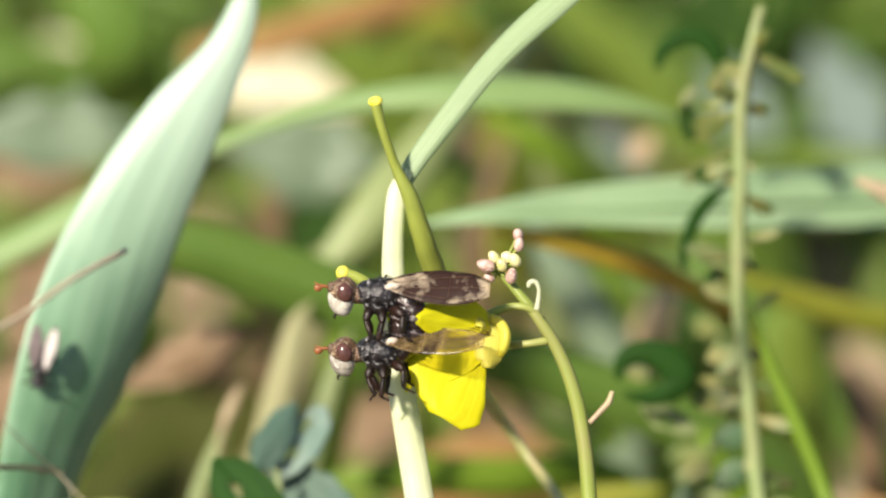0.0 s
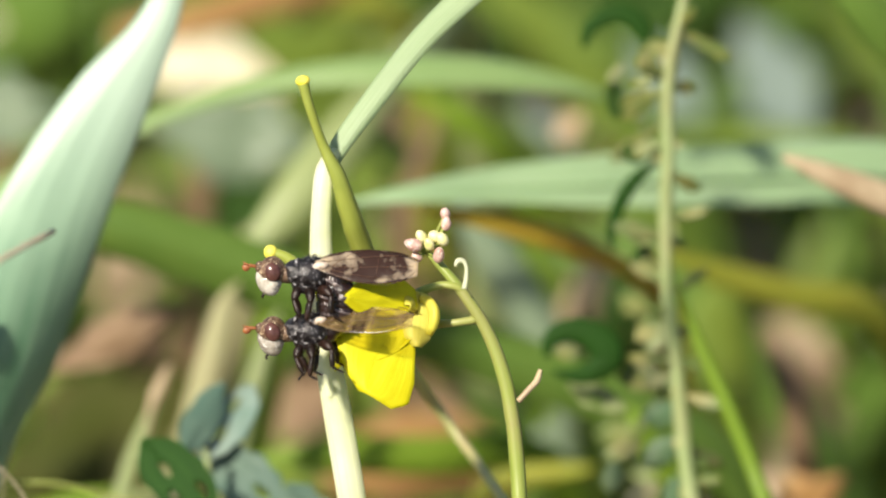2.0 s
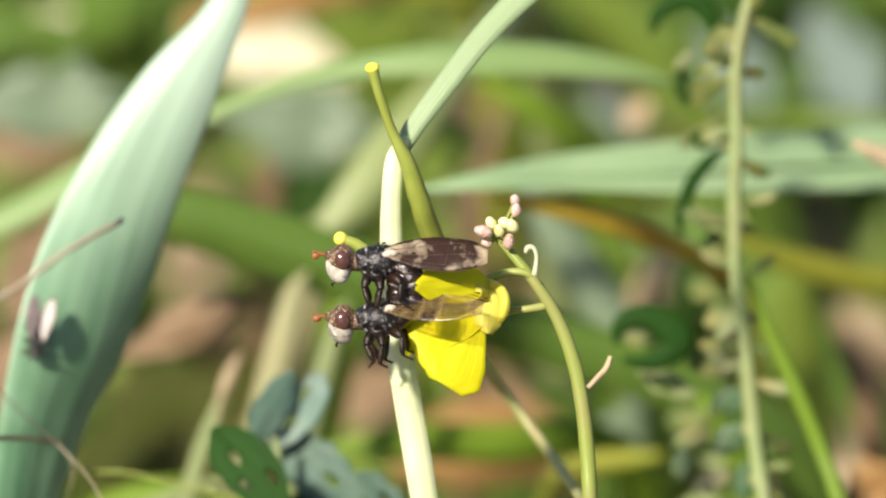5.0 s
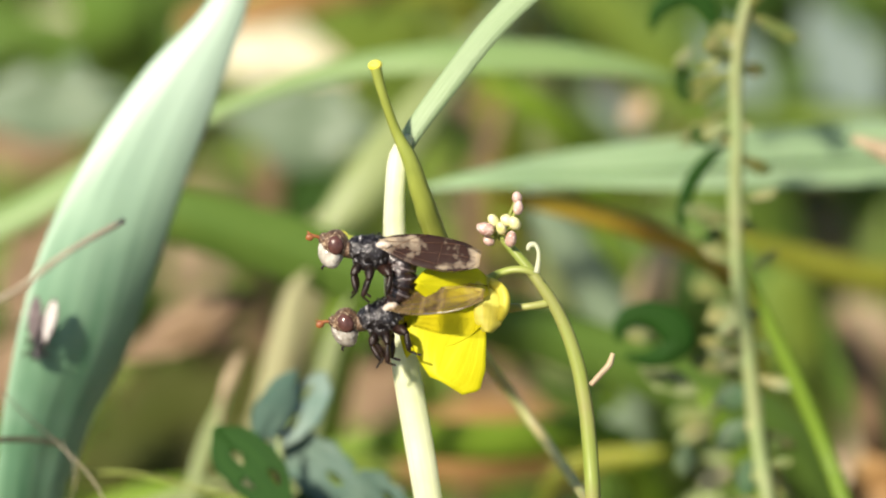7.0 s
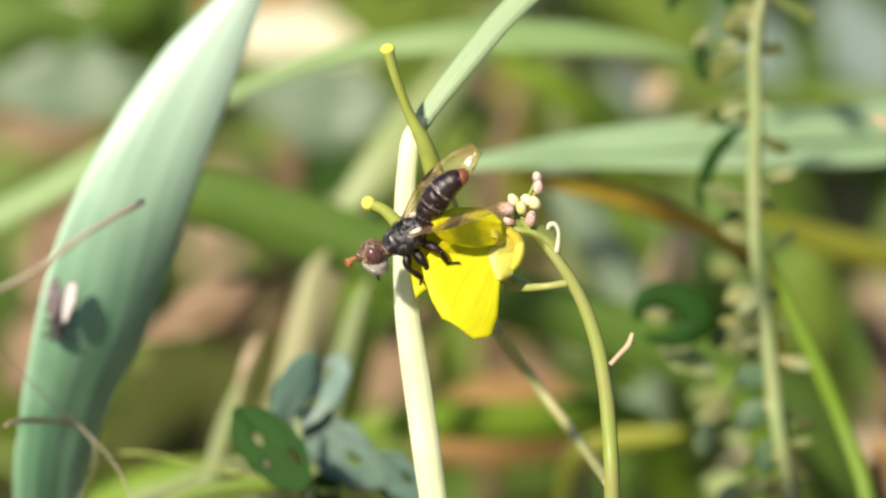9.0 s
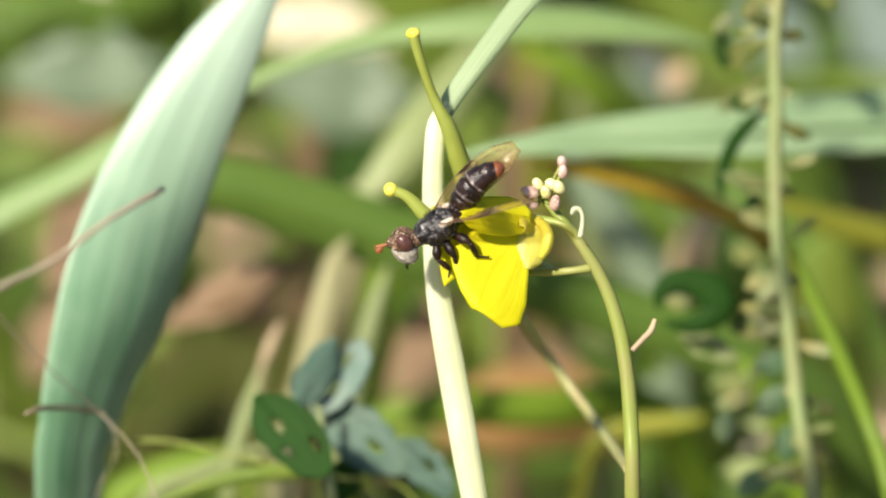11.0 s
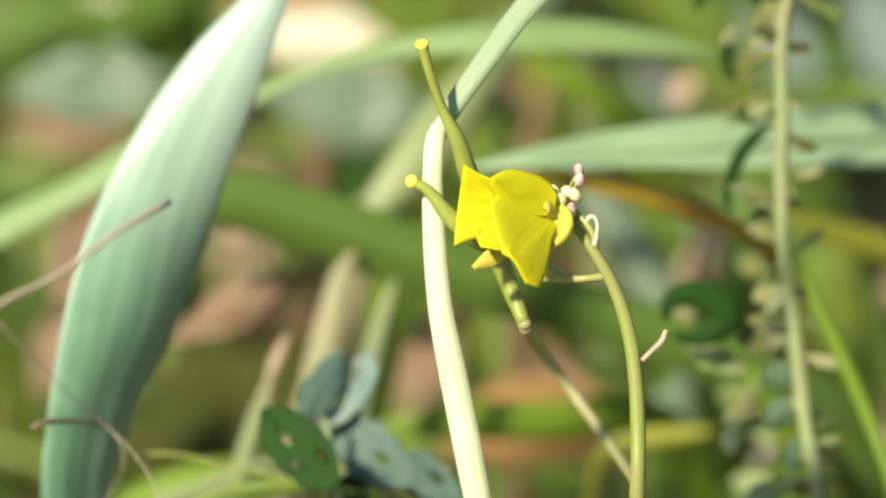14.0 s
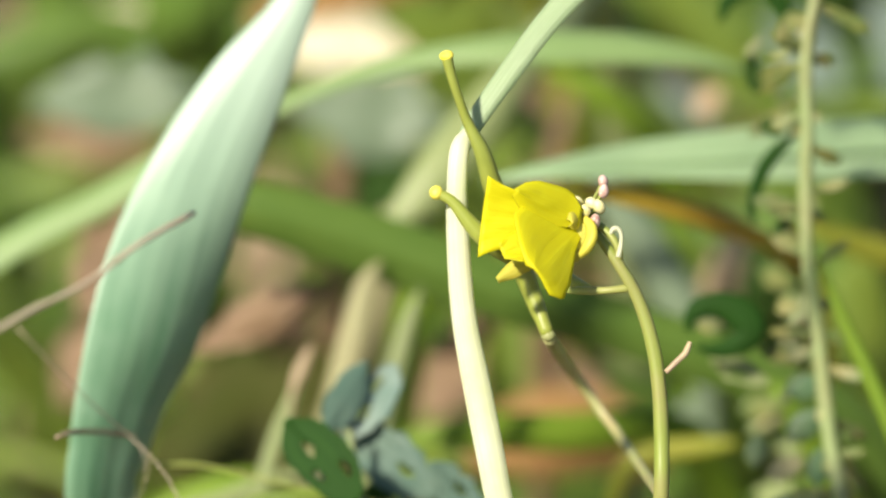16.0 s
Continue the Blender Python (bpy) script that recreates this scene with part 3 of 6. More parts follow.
def build_background():
    """Blurred leaves and blades standing or lying behind."""
    def blade(name, pts, w, mat, label, cat="grass blade", **kw):
        thing(name, ribbon(pts, w, n=26, cols=6, **kw), mat, label, cat)

    blade("grass_blade", [(-0.01111, 0.07898, 0.11878), (-0.00732, 0.08067, 0.12240), (-0.00354, 0.08375, 0.12608), (0.00025, 0.08918, 0.12896), (0.00414, 0.09995, 0.12864), (0.00780, 0.11507, 0.12249), (0.01005, 0.14179, 0.00000)], [0.0004, 0.0030, 0.0040, 0.003, 0.003, 0.003, 0.003], OLIVE_PALE, "soft grey-green blade, far out of focus")
    blade("yellowed_grass_blade", [(0.00382, 0.05204, 0.13707), (0.00863, 0.05394, 0.13530), (0.01475, 0.05761, 0.13146), (0.01944, 0.06342, 0.12638), (0.02278, 0.07266, 0.11693), (0.02539, 0.08091, 0.00000)], [0.0004, 0.0016, 0.0016, 0.0012, 0.001, 0.001], YELLOWED, "yellowing grass blade falling sideways, out of focus")
    blade("yellowed_grass_blade", [(0.02111, 0.07548, 0.12298), (0.02581, 0.07692, 0.12022), (0.03096, 0.07853, 0.11783), (0.03886, 0.08192, 0.11339), (0.04382, 0.08755, 0.00000)], [0.0008, 0.0020, 0.0024, 0.0024, 0.002], OLIVE, "green-yellow grass blade falling sideways, out of focus")
    blade("grass_blade", [(0.02086, 0.03437, 0.13973), (0.02228, 0.03275, 0.13624), (0.02413, 0.03095, 0.13239), (0.02625, 0.02867, 0.12750), (0.02751, 0.02494, 0.12379), (0.02799, 0.02525, 0.00000)], [0.0003, 0.0008, 0.0011, 0.0011, 0.0011, 0.001], LIME, "narrow bright green grass blade, out of focus")
    blade("grass_blade", [(0.02817, 0.10740, 0.10603), (0.02693, 0.10702, 0.10031), (0.02725, 0.10624, 0.09375), (0.02855, 0.10654, 0.08458), (0.02919, 0.10852, 0.00000)], [0.002, 0.006, 0.007, 0.007, 0.004], FRESH, "broad soft green blade behind the vine")
    blade("withered_grass_blade", [(-0.00937, 0.08963, 0.11822), (-0.01001, 0.08746, 0.11357), (-0.01155, 0.08715, 0.10705), (-0.01425, 0.08867, 0.09860), (-0.01583, 0.08904, 0.09355), (-0.01690, 0.09379, 0.00000)], [0.0006, 0.0024, 0.0030, 0.0030, 0.0026, 0.0026], PALE_DRY, "pale dry grass blade standing, far out of focus")
    blade("grass_blade", [(-0.00616, 0.08782, 0.11434), (-0.00767, 0.08713, 0.10993), (-0.00878, 0.08717, 0.10417), (-0.01061, 0.08904, 0.09355), (-0.01162, 0.09379, 0.00000)], [0.001, 0.0030, 0.0032, 0.003, 0.002], LIME, "green grass blade standing, far out of focus")
    blade("grass_blade", [(-0.01491, 0.05243, 0.12378), (-0.01568, 0.05139, 0.12162), (-0.01686, 0.05019, 0.11910), (-0.01764, 0.04915, 0.11694), (-0.01820, 0.04829, 0.11513), (-0.01820, 0.05229, 0.00000)], [0.00016, 0.00080, 0.00112, 0.00120, 0.00112, 0.00096], OLIVE_PALE, "narrow olive grass blade standing, out of focus")
    blade("withered_grass_blade", [(-0.01420, 0.05111, 0.12566), (-0.01461, 0.05077, 0.12494), (-0.01520, 0.05020, 0.12376), (-0.01579, 0.04946, 0.12222), (-0.01579, 0.05346, 0.00000)], [0.00008, 0.00064, 0.00088, 0.00032, 0.00024], STRAW, "brownish dry blade tip, out of focus")
    blade("grass_blade", [(0.01828, 0.11753, 0.10323), (0.01716, 0.11600, 0.09996), (0.01563, 0.11596, 0.09498), (0.01447, 0.11878, 0.00000)], [0.001, 0.003, 0.003, 0.002], STRAW, "beige dry stalk, far out of focus")
    blade("grass_blade", [(-0.00019, 0.17184, 0.09710), (0.00565, 0.16999, 0.09312), (0.01056, 0.17002, 0.08829), (0.01559, 0.17318, 0.08036), (0.01838, 0.18149, 0.00000)], [0.001, 0.006, 0.007, 0.006, 0.004], FRESH, "green grass blade leaning, far out of focus")
    blade("grass_blade", [(-0.01243, 0.20420, 0.09292), (-0.00734, 0.20205, 0.08830), (-0.00429, 0.20136, 0.08192), (-0.00278, 0.20400, 0.07286), (-0.00231, 0.21089, 0.00000)], [0.004, 0.009, 0.009, 0.007, 0.005], FRESH, "broad olive grass blade, far out of focus")
    blade("grass_blade", [(-0.03113, 0.15207, 0.11601), (-0.02785, 0.15009, 0.11176), (-0.02625, 0.14946, 0.10795), (-0.02467, 0.15186, 0.10329), (-0.02413, 0.17808, 0.00000)], [0.004, 0.0065, 0.0065, 0.003, 0.003], DEEP, "bright green broad blade, far out of focus")
    blade("withered_grass_blade", [(-0.02145, 0.15326, 0.10629), (-0.01484, 0.15376, 0.10736), (-0.00872, 0.15646, 0.10825), (-0.00210, 0.16012, 0.10874), (0.00557, 0.16620, 0.10953)], [0.002, 0.003, 0.0034, 0.003, 0.002], RUST, "orange-brown withered blade, far out of focus", "dry blade")
    blade("grass_blade", [(-0.00934, 0.06878, 0.10861), (-0.00350, 0.06910, 0.10929), (0.00402, 0.07124, 0.10803), (0.01335, 0.07530, 0.10504), (0.02006, 0.08281, 0.00000)], [0.001, 0.0026, 0.003, 0.003, 0.002], LIME, "bright green blade lying low, out of focus")
    blade("grass_blade", [(-0.02236, 0.02366, 0.12532), (-0.01815, 0.02427, 0.12664), (-0.01395, 0.02501, 0.12678), (-0.00939, 0.02638, 0.12543), (-0.00556, 0.02714, 0.00000)], [0.0005, 0.0010, 0.0012, 0.0011, 0.001], FRESH, "yellow-green blade lying low, out of focus")
    blade("withered_grass_blade", [(-0.00385, 0.11917, 0.08223), (0.00165, 0.11975, 0.08347), (0.00670, 0.12160, 0.08254), (0.01229, 0.12433, 0.07858)], [0.003, 0.007, 0.007, 0.003], RUST, "orange-brown withered blade on the ground, out of focus", "dry blade")

    blade("withered_grass_blade", [(-0.00941, 0.06131, 0.12724), (-0.01038, 0.06070, 0.12597), (-0.01126, 0.05930, 0.12305), (-0.01235, 0.05756, 0.11940), (-0.01345, 0.05581, 0.11575), (-0.01435, 0.05389, 0.11172), (-0.01435, 0.05789, 0.00000)], [0.00012, 0.00138, 0.00212, 0.00220, 0.00204, 0.00195, 0.00147], PALE_DRY, "pale straw-coloured grass blade standing, out of focus")
    blade("grass_blade", [(-0.00652, 0.06006, 0.12574), (-0.00729, 0.05919, 0.12392), (-0.00833, 0.05779, 0.12101), (-0.00946, 0.05605, 0.11736), (-0.01045, 0.05396, 0.11298), (-0.01045, 0.05796, 0.00000)], [0.00012, 0.00114, 0.00163, 0.00171, 0.00155, 0.00122], OLIVE_PALE, "soft lime grass blade standing, out of focus")
    blade("grass_blade", [(0.00660, 0.09347, 0.11900), (0.00826, 0.09227, 0.11644), (0.01077, 0.09059, 0.11289), (0.01305, 0.08883, 0.10916), (0.01447, 0.08698, 0.10525), (0.01447, 0.09098, 0.00000)], [0.00086, 0.00301, 0.00370, 0.00344, 0.00215, 0.00172], GREY_GREEN, "grey-green broad blade leaning, far out of focus", arch=0.2)
    blade("grass_blade", [(-0.01903, 0.06950, 0.10618), (-0.02186, 0.06906, 0.10529), (-0.02524, 0.06840, 0.10396), (-0.02736, 0.06773, 0.10257), (-0.02736, 0.07173, 0.00000)], [0.00050, 0.00191, 0.00249, 0.00232, 0.00166], LIME, "bright green broad blade low on the ground, out of focus", arch=0.2)
    blade("grass_blade", [(-0.01421, 0.05895, 0.11189), (-0.01751, 0.05853, 0.11103), (-0.02123, 0.05792, 0.10981), (-0.02454, 0.05723, 0.10839), (-0.02454, 0.06123, 0.00000)], [0.00033, 0.00090, 0.00123, 0.00123, 0.00082], OLIVE_PALE, "pale lime grass blade low on the ground, out of focus")
    blade("grass_blade", [(0.01638, 0.06673, 0.10923), (0.01388, 0.06662, 0.10902), (0.01055, 0.06645, 0.10871), (0.00804, 0.06601, 0.10782), (0.00804, 0.07001, 0.00000)], [0.00058, 0.00141, 0.00157, 0.00141, 0.00099], OLIVE, "yellow-green grass blade low on the ground, out of focus")

    def leaf(name, base, tip, width, mat, label, prof=(0.1, 0.55, 0.9, 1, 0.8, 0.45, 0.05), facing=TO_CAM, **kw):
        m, l = placing(base, tip, facing)
        thing(name, sheet(m, l, width, prof, nu=18, nv=10, rough=0.7, ruffle=0.12, **kw), mat, label, "leaf")

    blade("withered_grass_blade", [(0.02843, 0.04238, 0.14548), (0.03135, 0.04186, 0.14436), (0.03567, 0.04167, 0.14252), (0.04165, 0.04207, 0.13910), (0.04617, 0.04661, 0.00000)], [0.0005, 0.0016, 0.0022, 0.002, 0.002], STRAW, "pinkish-beige withered blade, out of focus")
    blade("grass_blade", [(0.03169, 0.07395, 0.14896), (0.03495, 0.07205, 0.14489), (0.03921, 0.07225, 0.13945), (0.04409, 0.07362, 0.13070), (0.04695, 0.07960, 0.00000)], [0.001, 0.003, 0.0034, 0.003, 0.003], DEEP, "green grass blade leaning, out of focus")
    leaf("deep_leaf", (0.00314, 0.26606, 0.05393), (0.02055, 0.27033, 0.06309), 0.0110, DARK_LEAF, "dark olive broad leaf in the depth, out of focus", seed=21.0)
    leaf("deep_leaf", (0.02139, 0.27771, 0.05438), (0.03845, 0.28011, 0.05954), 0.0100, DARK_LEAF, "dark olive broad leaf in the depth, out of focus", seed=22.0)
    leaf("deep_leaf", (0.03162, 0.27122, 0.04046), (0.04641, 0.27290, 0.04407), 0.0060, DARK_LEAF, "dark green broad leaf in the depth, out of focus", seed=23.0)
    leaf("deep_leaf", (0.00532, 0.25119, 0.04656), (-0.00133, 0.25494, 0.05460), 0.0070, DARK_LEAF, "dark green broad leaf in the depth, out of focus", seed=24.0)
    leaf("deep_leaf", (0.01662, 0.16921, 0.06693), (0.02256, 0.17339, 0.07590), 0.0060, DARK_LEAF, "dark green broad leaf in the depth, out of focus", seed=25.0)
    leaf("deep_leaf", (-0.00604, 0.16443, 0.08120), (-0.01482, 0.16752, 0.08782), 0.0070, DARK_LEAF, "dark green broad leaf in the depth, out of focus", seed=26.0)
    leaf("curled_leaf", (-0.00775, 0.13888, 0.07545), (-0.00302, 0.14167, 0.08144), 0.0055, BROWN, "brown dead leaf, far out of focus", seed=27.0)
    leaf("curled_leaf", (0.00370, 0.15743, 0.06618), (0.00955, 0.15948, 0.07060), 0.0060, BROWN, "brown dead leaf, far out of focus", seed=28.0)
    leaf("curled_leaf", (-0.03322, 0.09529, 0.10695), (-0.02931, 0.09896, 0.11483), 0.0050, BROWN, "brown dead leaf, far out of focus", seed=29.0)
    leaf("bleached_leaf", (-0.03680, 0.12110, 0.08638), (-0.03177, 0.12458, 0.09384), 0.0050, BROWN, "brownish dead leaf, far out of focus", seed=30.0)
    leaf("grey_leaf", (0.04012, 0.20610, 0.07248), (0.03391, 0.21091, 0.08278), 0.0075, PALE_LEAF, "pale blue-green waxy leaf, far out of focus", seed=1.0, cup=0.1)
    leaf("grey_leaf", (0.03073, 0.21643, 0.07010), (0.02444, 0.21953, 0.07675), 0.0052, PALE_LEAF, "blue-grey waxy leaf, far out of focus", seed=2.0)
    leaf("grey_leaf", (0.01814, 0.21465, 0.06630), (0.01080, 0.21709, 0.07152), 0.0055, PALE_LEAF, "blue-grey waxy leaf, far out of focus", seed=3.0)
    leaf("bleached_leaf", (-0.02246, 0.18155, 0.09338), (-0.00712, 0.17987, 0.08980), 0.0060, CREAM, "sun-bleached cream dead leaf, far out of focus", seed=4.0)
    leaf("bleached_leaf", (-0.03950, 0.21069, 0.08232), (-0.02993, 0.21043, 0.08175), 0.0026, CREAM, "sun-bleached cream dead leaf, far out of focus", seed=5.0, bend=0.1)
    leaf("grey_leaf", (-0.03864, 0.13155, 0.10878), (-0.02399, 0.13174, 0.10919), 0.0065, GREY_GREEN, "grey-green broad leaf, far out of focus", seed=6.0)
    leaf("bleached_leaf", (-0.04339, 0.18701, 0.08058), (-0.03033, 0.18637, 0.07921), 0.0040, BROWN, "beige dead leaf, far out of focus", seed=7.0)
    leaf("grey_leaf", (-0.01786, 0.14081, 0.10411), (-0.00391, 0.13983, 0.10200), 0.0080, GREY_GREEN, "grey-green broad leaf, far out of focus", seed=8.0)
    leaf("curled_leaf", (-0.02374, 0.07178, 0.11504), (-0.01310, 0.07389, 0.11958), 0.0036, BROWN, "brown curled dead leaf, out of focus", seed=9.0, bend=0.3, cup=0.3)
    leaf("deep_leaf", (-0.03138, 0.13728, 0.07202), (-0.01059, 0.14087, 0.07973), 0.0125, OLIVE_LEAF, "dark olive-brown broad leaf in the depth, out of focus", seed=10.0)
    leaf("curled_leaf", (0.00194, 0.23670, 0.06453), (0.00356, 0.23328, 0.05720), 0.0050, BROWN, "brown dead leaf, far out of focus", seed=11.0)
    leaf("curled_leaf", (0.03490, 0.16196, 0.07590), (0.03879, 0.15578, 0.06265), 0.0080, BROWN, "brown dead leaf, far out of focus", seed=12.0)
    leaf("bleached_leaf", (0.03197, 0.15743, 0.06618), (0.03782, 0.15516, 0.06132), 0.0060, STRAW, "pinkish-beige dead leaf, far out of focus", seed=16.0)
    leaf("bleached_leaf", (0.03437, 0.15241, 0.07995), (0.03917, 0.15099, 0.07690), 0.0030, STRAW, "pinkish-beige dead leaf, far out of focus", seed=17.0)
    leaf("grey_leaf", (0.00806, 0.09617, 0.11469), (0.01390, 0.09251, 0.10684), 0.0034, GREY_GREEN, "grey-green leaf, far out of focus", seed=13.0)
    leaf("bleached_leaf", (0.01444, 0.11170, 0.11526), (0.01666, 0.11273, 0.11747), 0.0020, STRAW, "small pinkish withered leaflet", seed=14.0)
    blade("brown_stalk", [(-0.01495, 0.15499, 0.09773), (-0.01424, 0.15338, 0.09428), (-0.01462, 0.15345, 0.08952), (-0.01530, 0.16113, 0.00000)], [0.001, 0.0022, 0.0022, 0.002], BROWN, "brown dead stalk standing, far out of focus", "stalk")
    blade("brown_stalk", [(0.00554, 0.13155, 0.10878), (0.00394, 0.12981, 0.10505), (0.00280, 0.12975, 0.10002), (0.00169, 0.13781, 0.00000)], [0.0006, 0.0016, 0.0018, 0.0016], BROWN, "brown dead stalk standing, far out of focus", "stalk")
    blade("grass_blade", [(0.00290, 0.10865, 0.12098), (0.00641, 0.10800, 0.11959), (0.00996, 0.10868, 0.11615), (0.01223, 0.11002, 0.11165), (0.01423, 0.11676, 0.00000)], [0.0005, 0.0018, 0.002, 0.0016, 0.001], LIME, "thin bright grass blade leaning, far out of focus")
    blade("grass_blade", [(-0.00686, 0.15821, 0.10464), (-0.00305, 0.15921, 0.10680), (0.00076, 0.16017, 0.10639), (0.00365, 0.16235, 0.10126), (0.00570, 0.17036, 0.00000)], [0.0005, 0.002, 0.0022, 0.002, 0.002], OLIVE, "thin yellowish grass blade arched over, far out of focus")
    blade("grass_blade", [(0.01854, 0.05724, 0.11897), (0.01996, 0.05604, 0.11639), (0.02230, 0.05669, 0.11195), (0.02465, 0.06104, 0.00000)], [0.0005, 0.0016, 0.0018, 0.0016], LIME, "yellow-green grass blade leaning, out of focus")
    blade("withered_grass_blade", [(0.02934, 0.07822, 0.11424), (0.03124, 0.07644, 0.11042), (0.03234, 0.07651, 0.10472), (0.03306, 0.07803, 0.09919), (0.03390, 0.08299, 0.00000)], [0.0006, 0.0018, 0.002, 0.002, 0.0016], BROWN, "brown dry blade standing, out of focus", "dry blade")
    blade("grass_blade", [(0.00510, 0.09937, 0.10108), (0.00861, 0.09826, 0.09869), (0.01216, 0.09863, 0.09458), (0.01501, 0.10302, 0.00000)], [0.0006, 0.002, 0.0022, 0.002], DEEP, "dark grass blade leaning, out of focus")
    leaf("bleached_leaf", (0.02378, 0.08131, 0.10039), (0.03362, 0.08023, 0.09806), 0.0056, STRAW, "beige-brown dead leaf on the ground, out of focus", seed=35.0, bend=0.2)
    leaf("curled_leaf", (0.02844, 0.07071, 0.10105), (0.03517, 0.07284, 0.10562), 0.0046, RUST, "orange-brown dead leaf on the ground, out of focus", seed=36.0, bend=0.2)
    leaf("curled_leaf", (-0.00626, 0.09382, 0.10380), (-0.00104, 0.09492, 0.10616), 0.0028, BROWN, "brown dead leaf between the stalks, out of focus", seed=33.0, bend=0.3)
    leaf("curled_leaf", (0.00510, 0.09622, 0.09431), (0.00993, 0.09751, 0.09710), 0.0030, RUST, "orange-brown dead leaf on the ground, out of focus", seed=34.0, bend=0.3)
    leaf("grey_leaf", (0.01200, 0.09088, 0.09749), (0.01505, 0.09235, 0.10064), 0.0026, GREY_GREEN, "small pale green leaf, out of focus", seed=15.0)


def build_blue_sprig():
    """Waxy blue-green bitten leaves on one stalk, low in front."""
    org = Vector((-0.01043, 0.02133, 0.00000))
    root = holder("waxy_leaf_sprig", Matrix.Translation(org), "sprig of waxy blue-green leaflets with bitten holes", "leafy sprig")
    stalk = shifted([(-0.01043, 0.02133, 0.00000), (-0.01043, 0.02133, 0.12585), (-0.01082, 0.02298, 0.12930), (-0.01125, 0.02437, 0.13224)], org)
    part("stalk", tube(stalk, [0.0005, 0.0004, 0.0003, 0.0002], 16, 8), VINE, root)

    def leaflet(base, tip, width, mat, seed, label="", facing=TO_CAM, prof=(0.15, 0.7, 1.0, 0.95, 0.75, 0.25), **kw):
        m, l = placing(Vector(base) - org, Vector(tip) - org, facing)
        leaf = part("leaflet", sheet(m, l, width, prof, nu=34, nv=26, seed=seed, **kw), mat, root, label)
        rib = [m @ Vector((l * k, 0, 0.00015 + kw.get("bend", 0) * l * math.sin(k * math.pi / 2) * k)) for k in (0.02, 0.2, 0.4)]
        part("midrib", tube([tuple(p) for p in rib], [0.00014, 0.0001, 0.00003], 10, 6), mat, leaf)
    oval = (0.12, 0.66, 0.94, 1.0, 0.98, 0.88, 0.66, 0.2)
    leaflet((-0.01276, 0.02430, 0.13212), (-0.00979, 0.02994, 0.13463), 0.00250, SLATE_LEAF, 1.5, "slate-blue folded leaflet", cup=0.15, bend=-0.06, rough=0.12, prof=oval, facing=Vector((0.15, -0.9, 0.4)))
    leaflet((-0.01102, 0.02589, 0.13076), (-0.00814, 0.03156, 0.13337), 0.00300, BLUE_LEAF, 2.5, "pale leaflet bitten through in two places", holes=((0.70, 0.25, 0.22), (0.30, 0.1, 0.24)), rough=0.2, ruffle=0.05, prof=oval, facing=Vector((-0.3, -0.8, 0.55)))
    leaflet((-0.01158, 0.02804, 0.13064), (-0.00545, 0.02414, 0.12705), 0.00375, SLATE_LEAF, 3.5, rough=0.2, ruffle=0.05, prof=oval, holes=((0.66, 0.1, 0.16),), facing=Vector((0.2, -0.9, 0.35)))
    leaflet((-0.01533, 0.02017, 0.13506), (-0.01046, 0.01519, 0.13157), 0.00385, HOLE_LEAF, 4.5, "dark green leaflet with bitten holes", holes=((0.34, -0.1, 0.16), (0.60, -0.5, 0.13), (0.72, 0.45, 0.16)), rough=0.12, prof=oval)
    leaflet((-0.00579, 0.02514, 0.12917), (-0.00222, 0.02340, 0.12547), 0.00253, SLATE_LEAF, 5.5, rough=0.3, ruffle=0.07, prof=oval, holes=((0.5, 0.2, 0.2),))
    leaflet((-0.00890, 0.02653, 0.12745), (-0.01051, 0.02489, 0.12401), 0.00231, HOLE_LEAF, 6.5, "dark green leaflet low on the stalk", rough=0.3, ruffle=0.07, prof=oval)


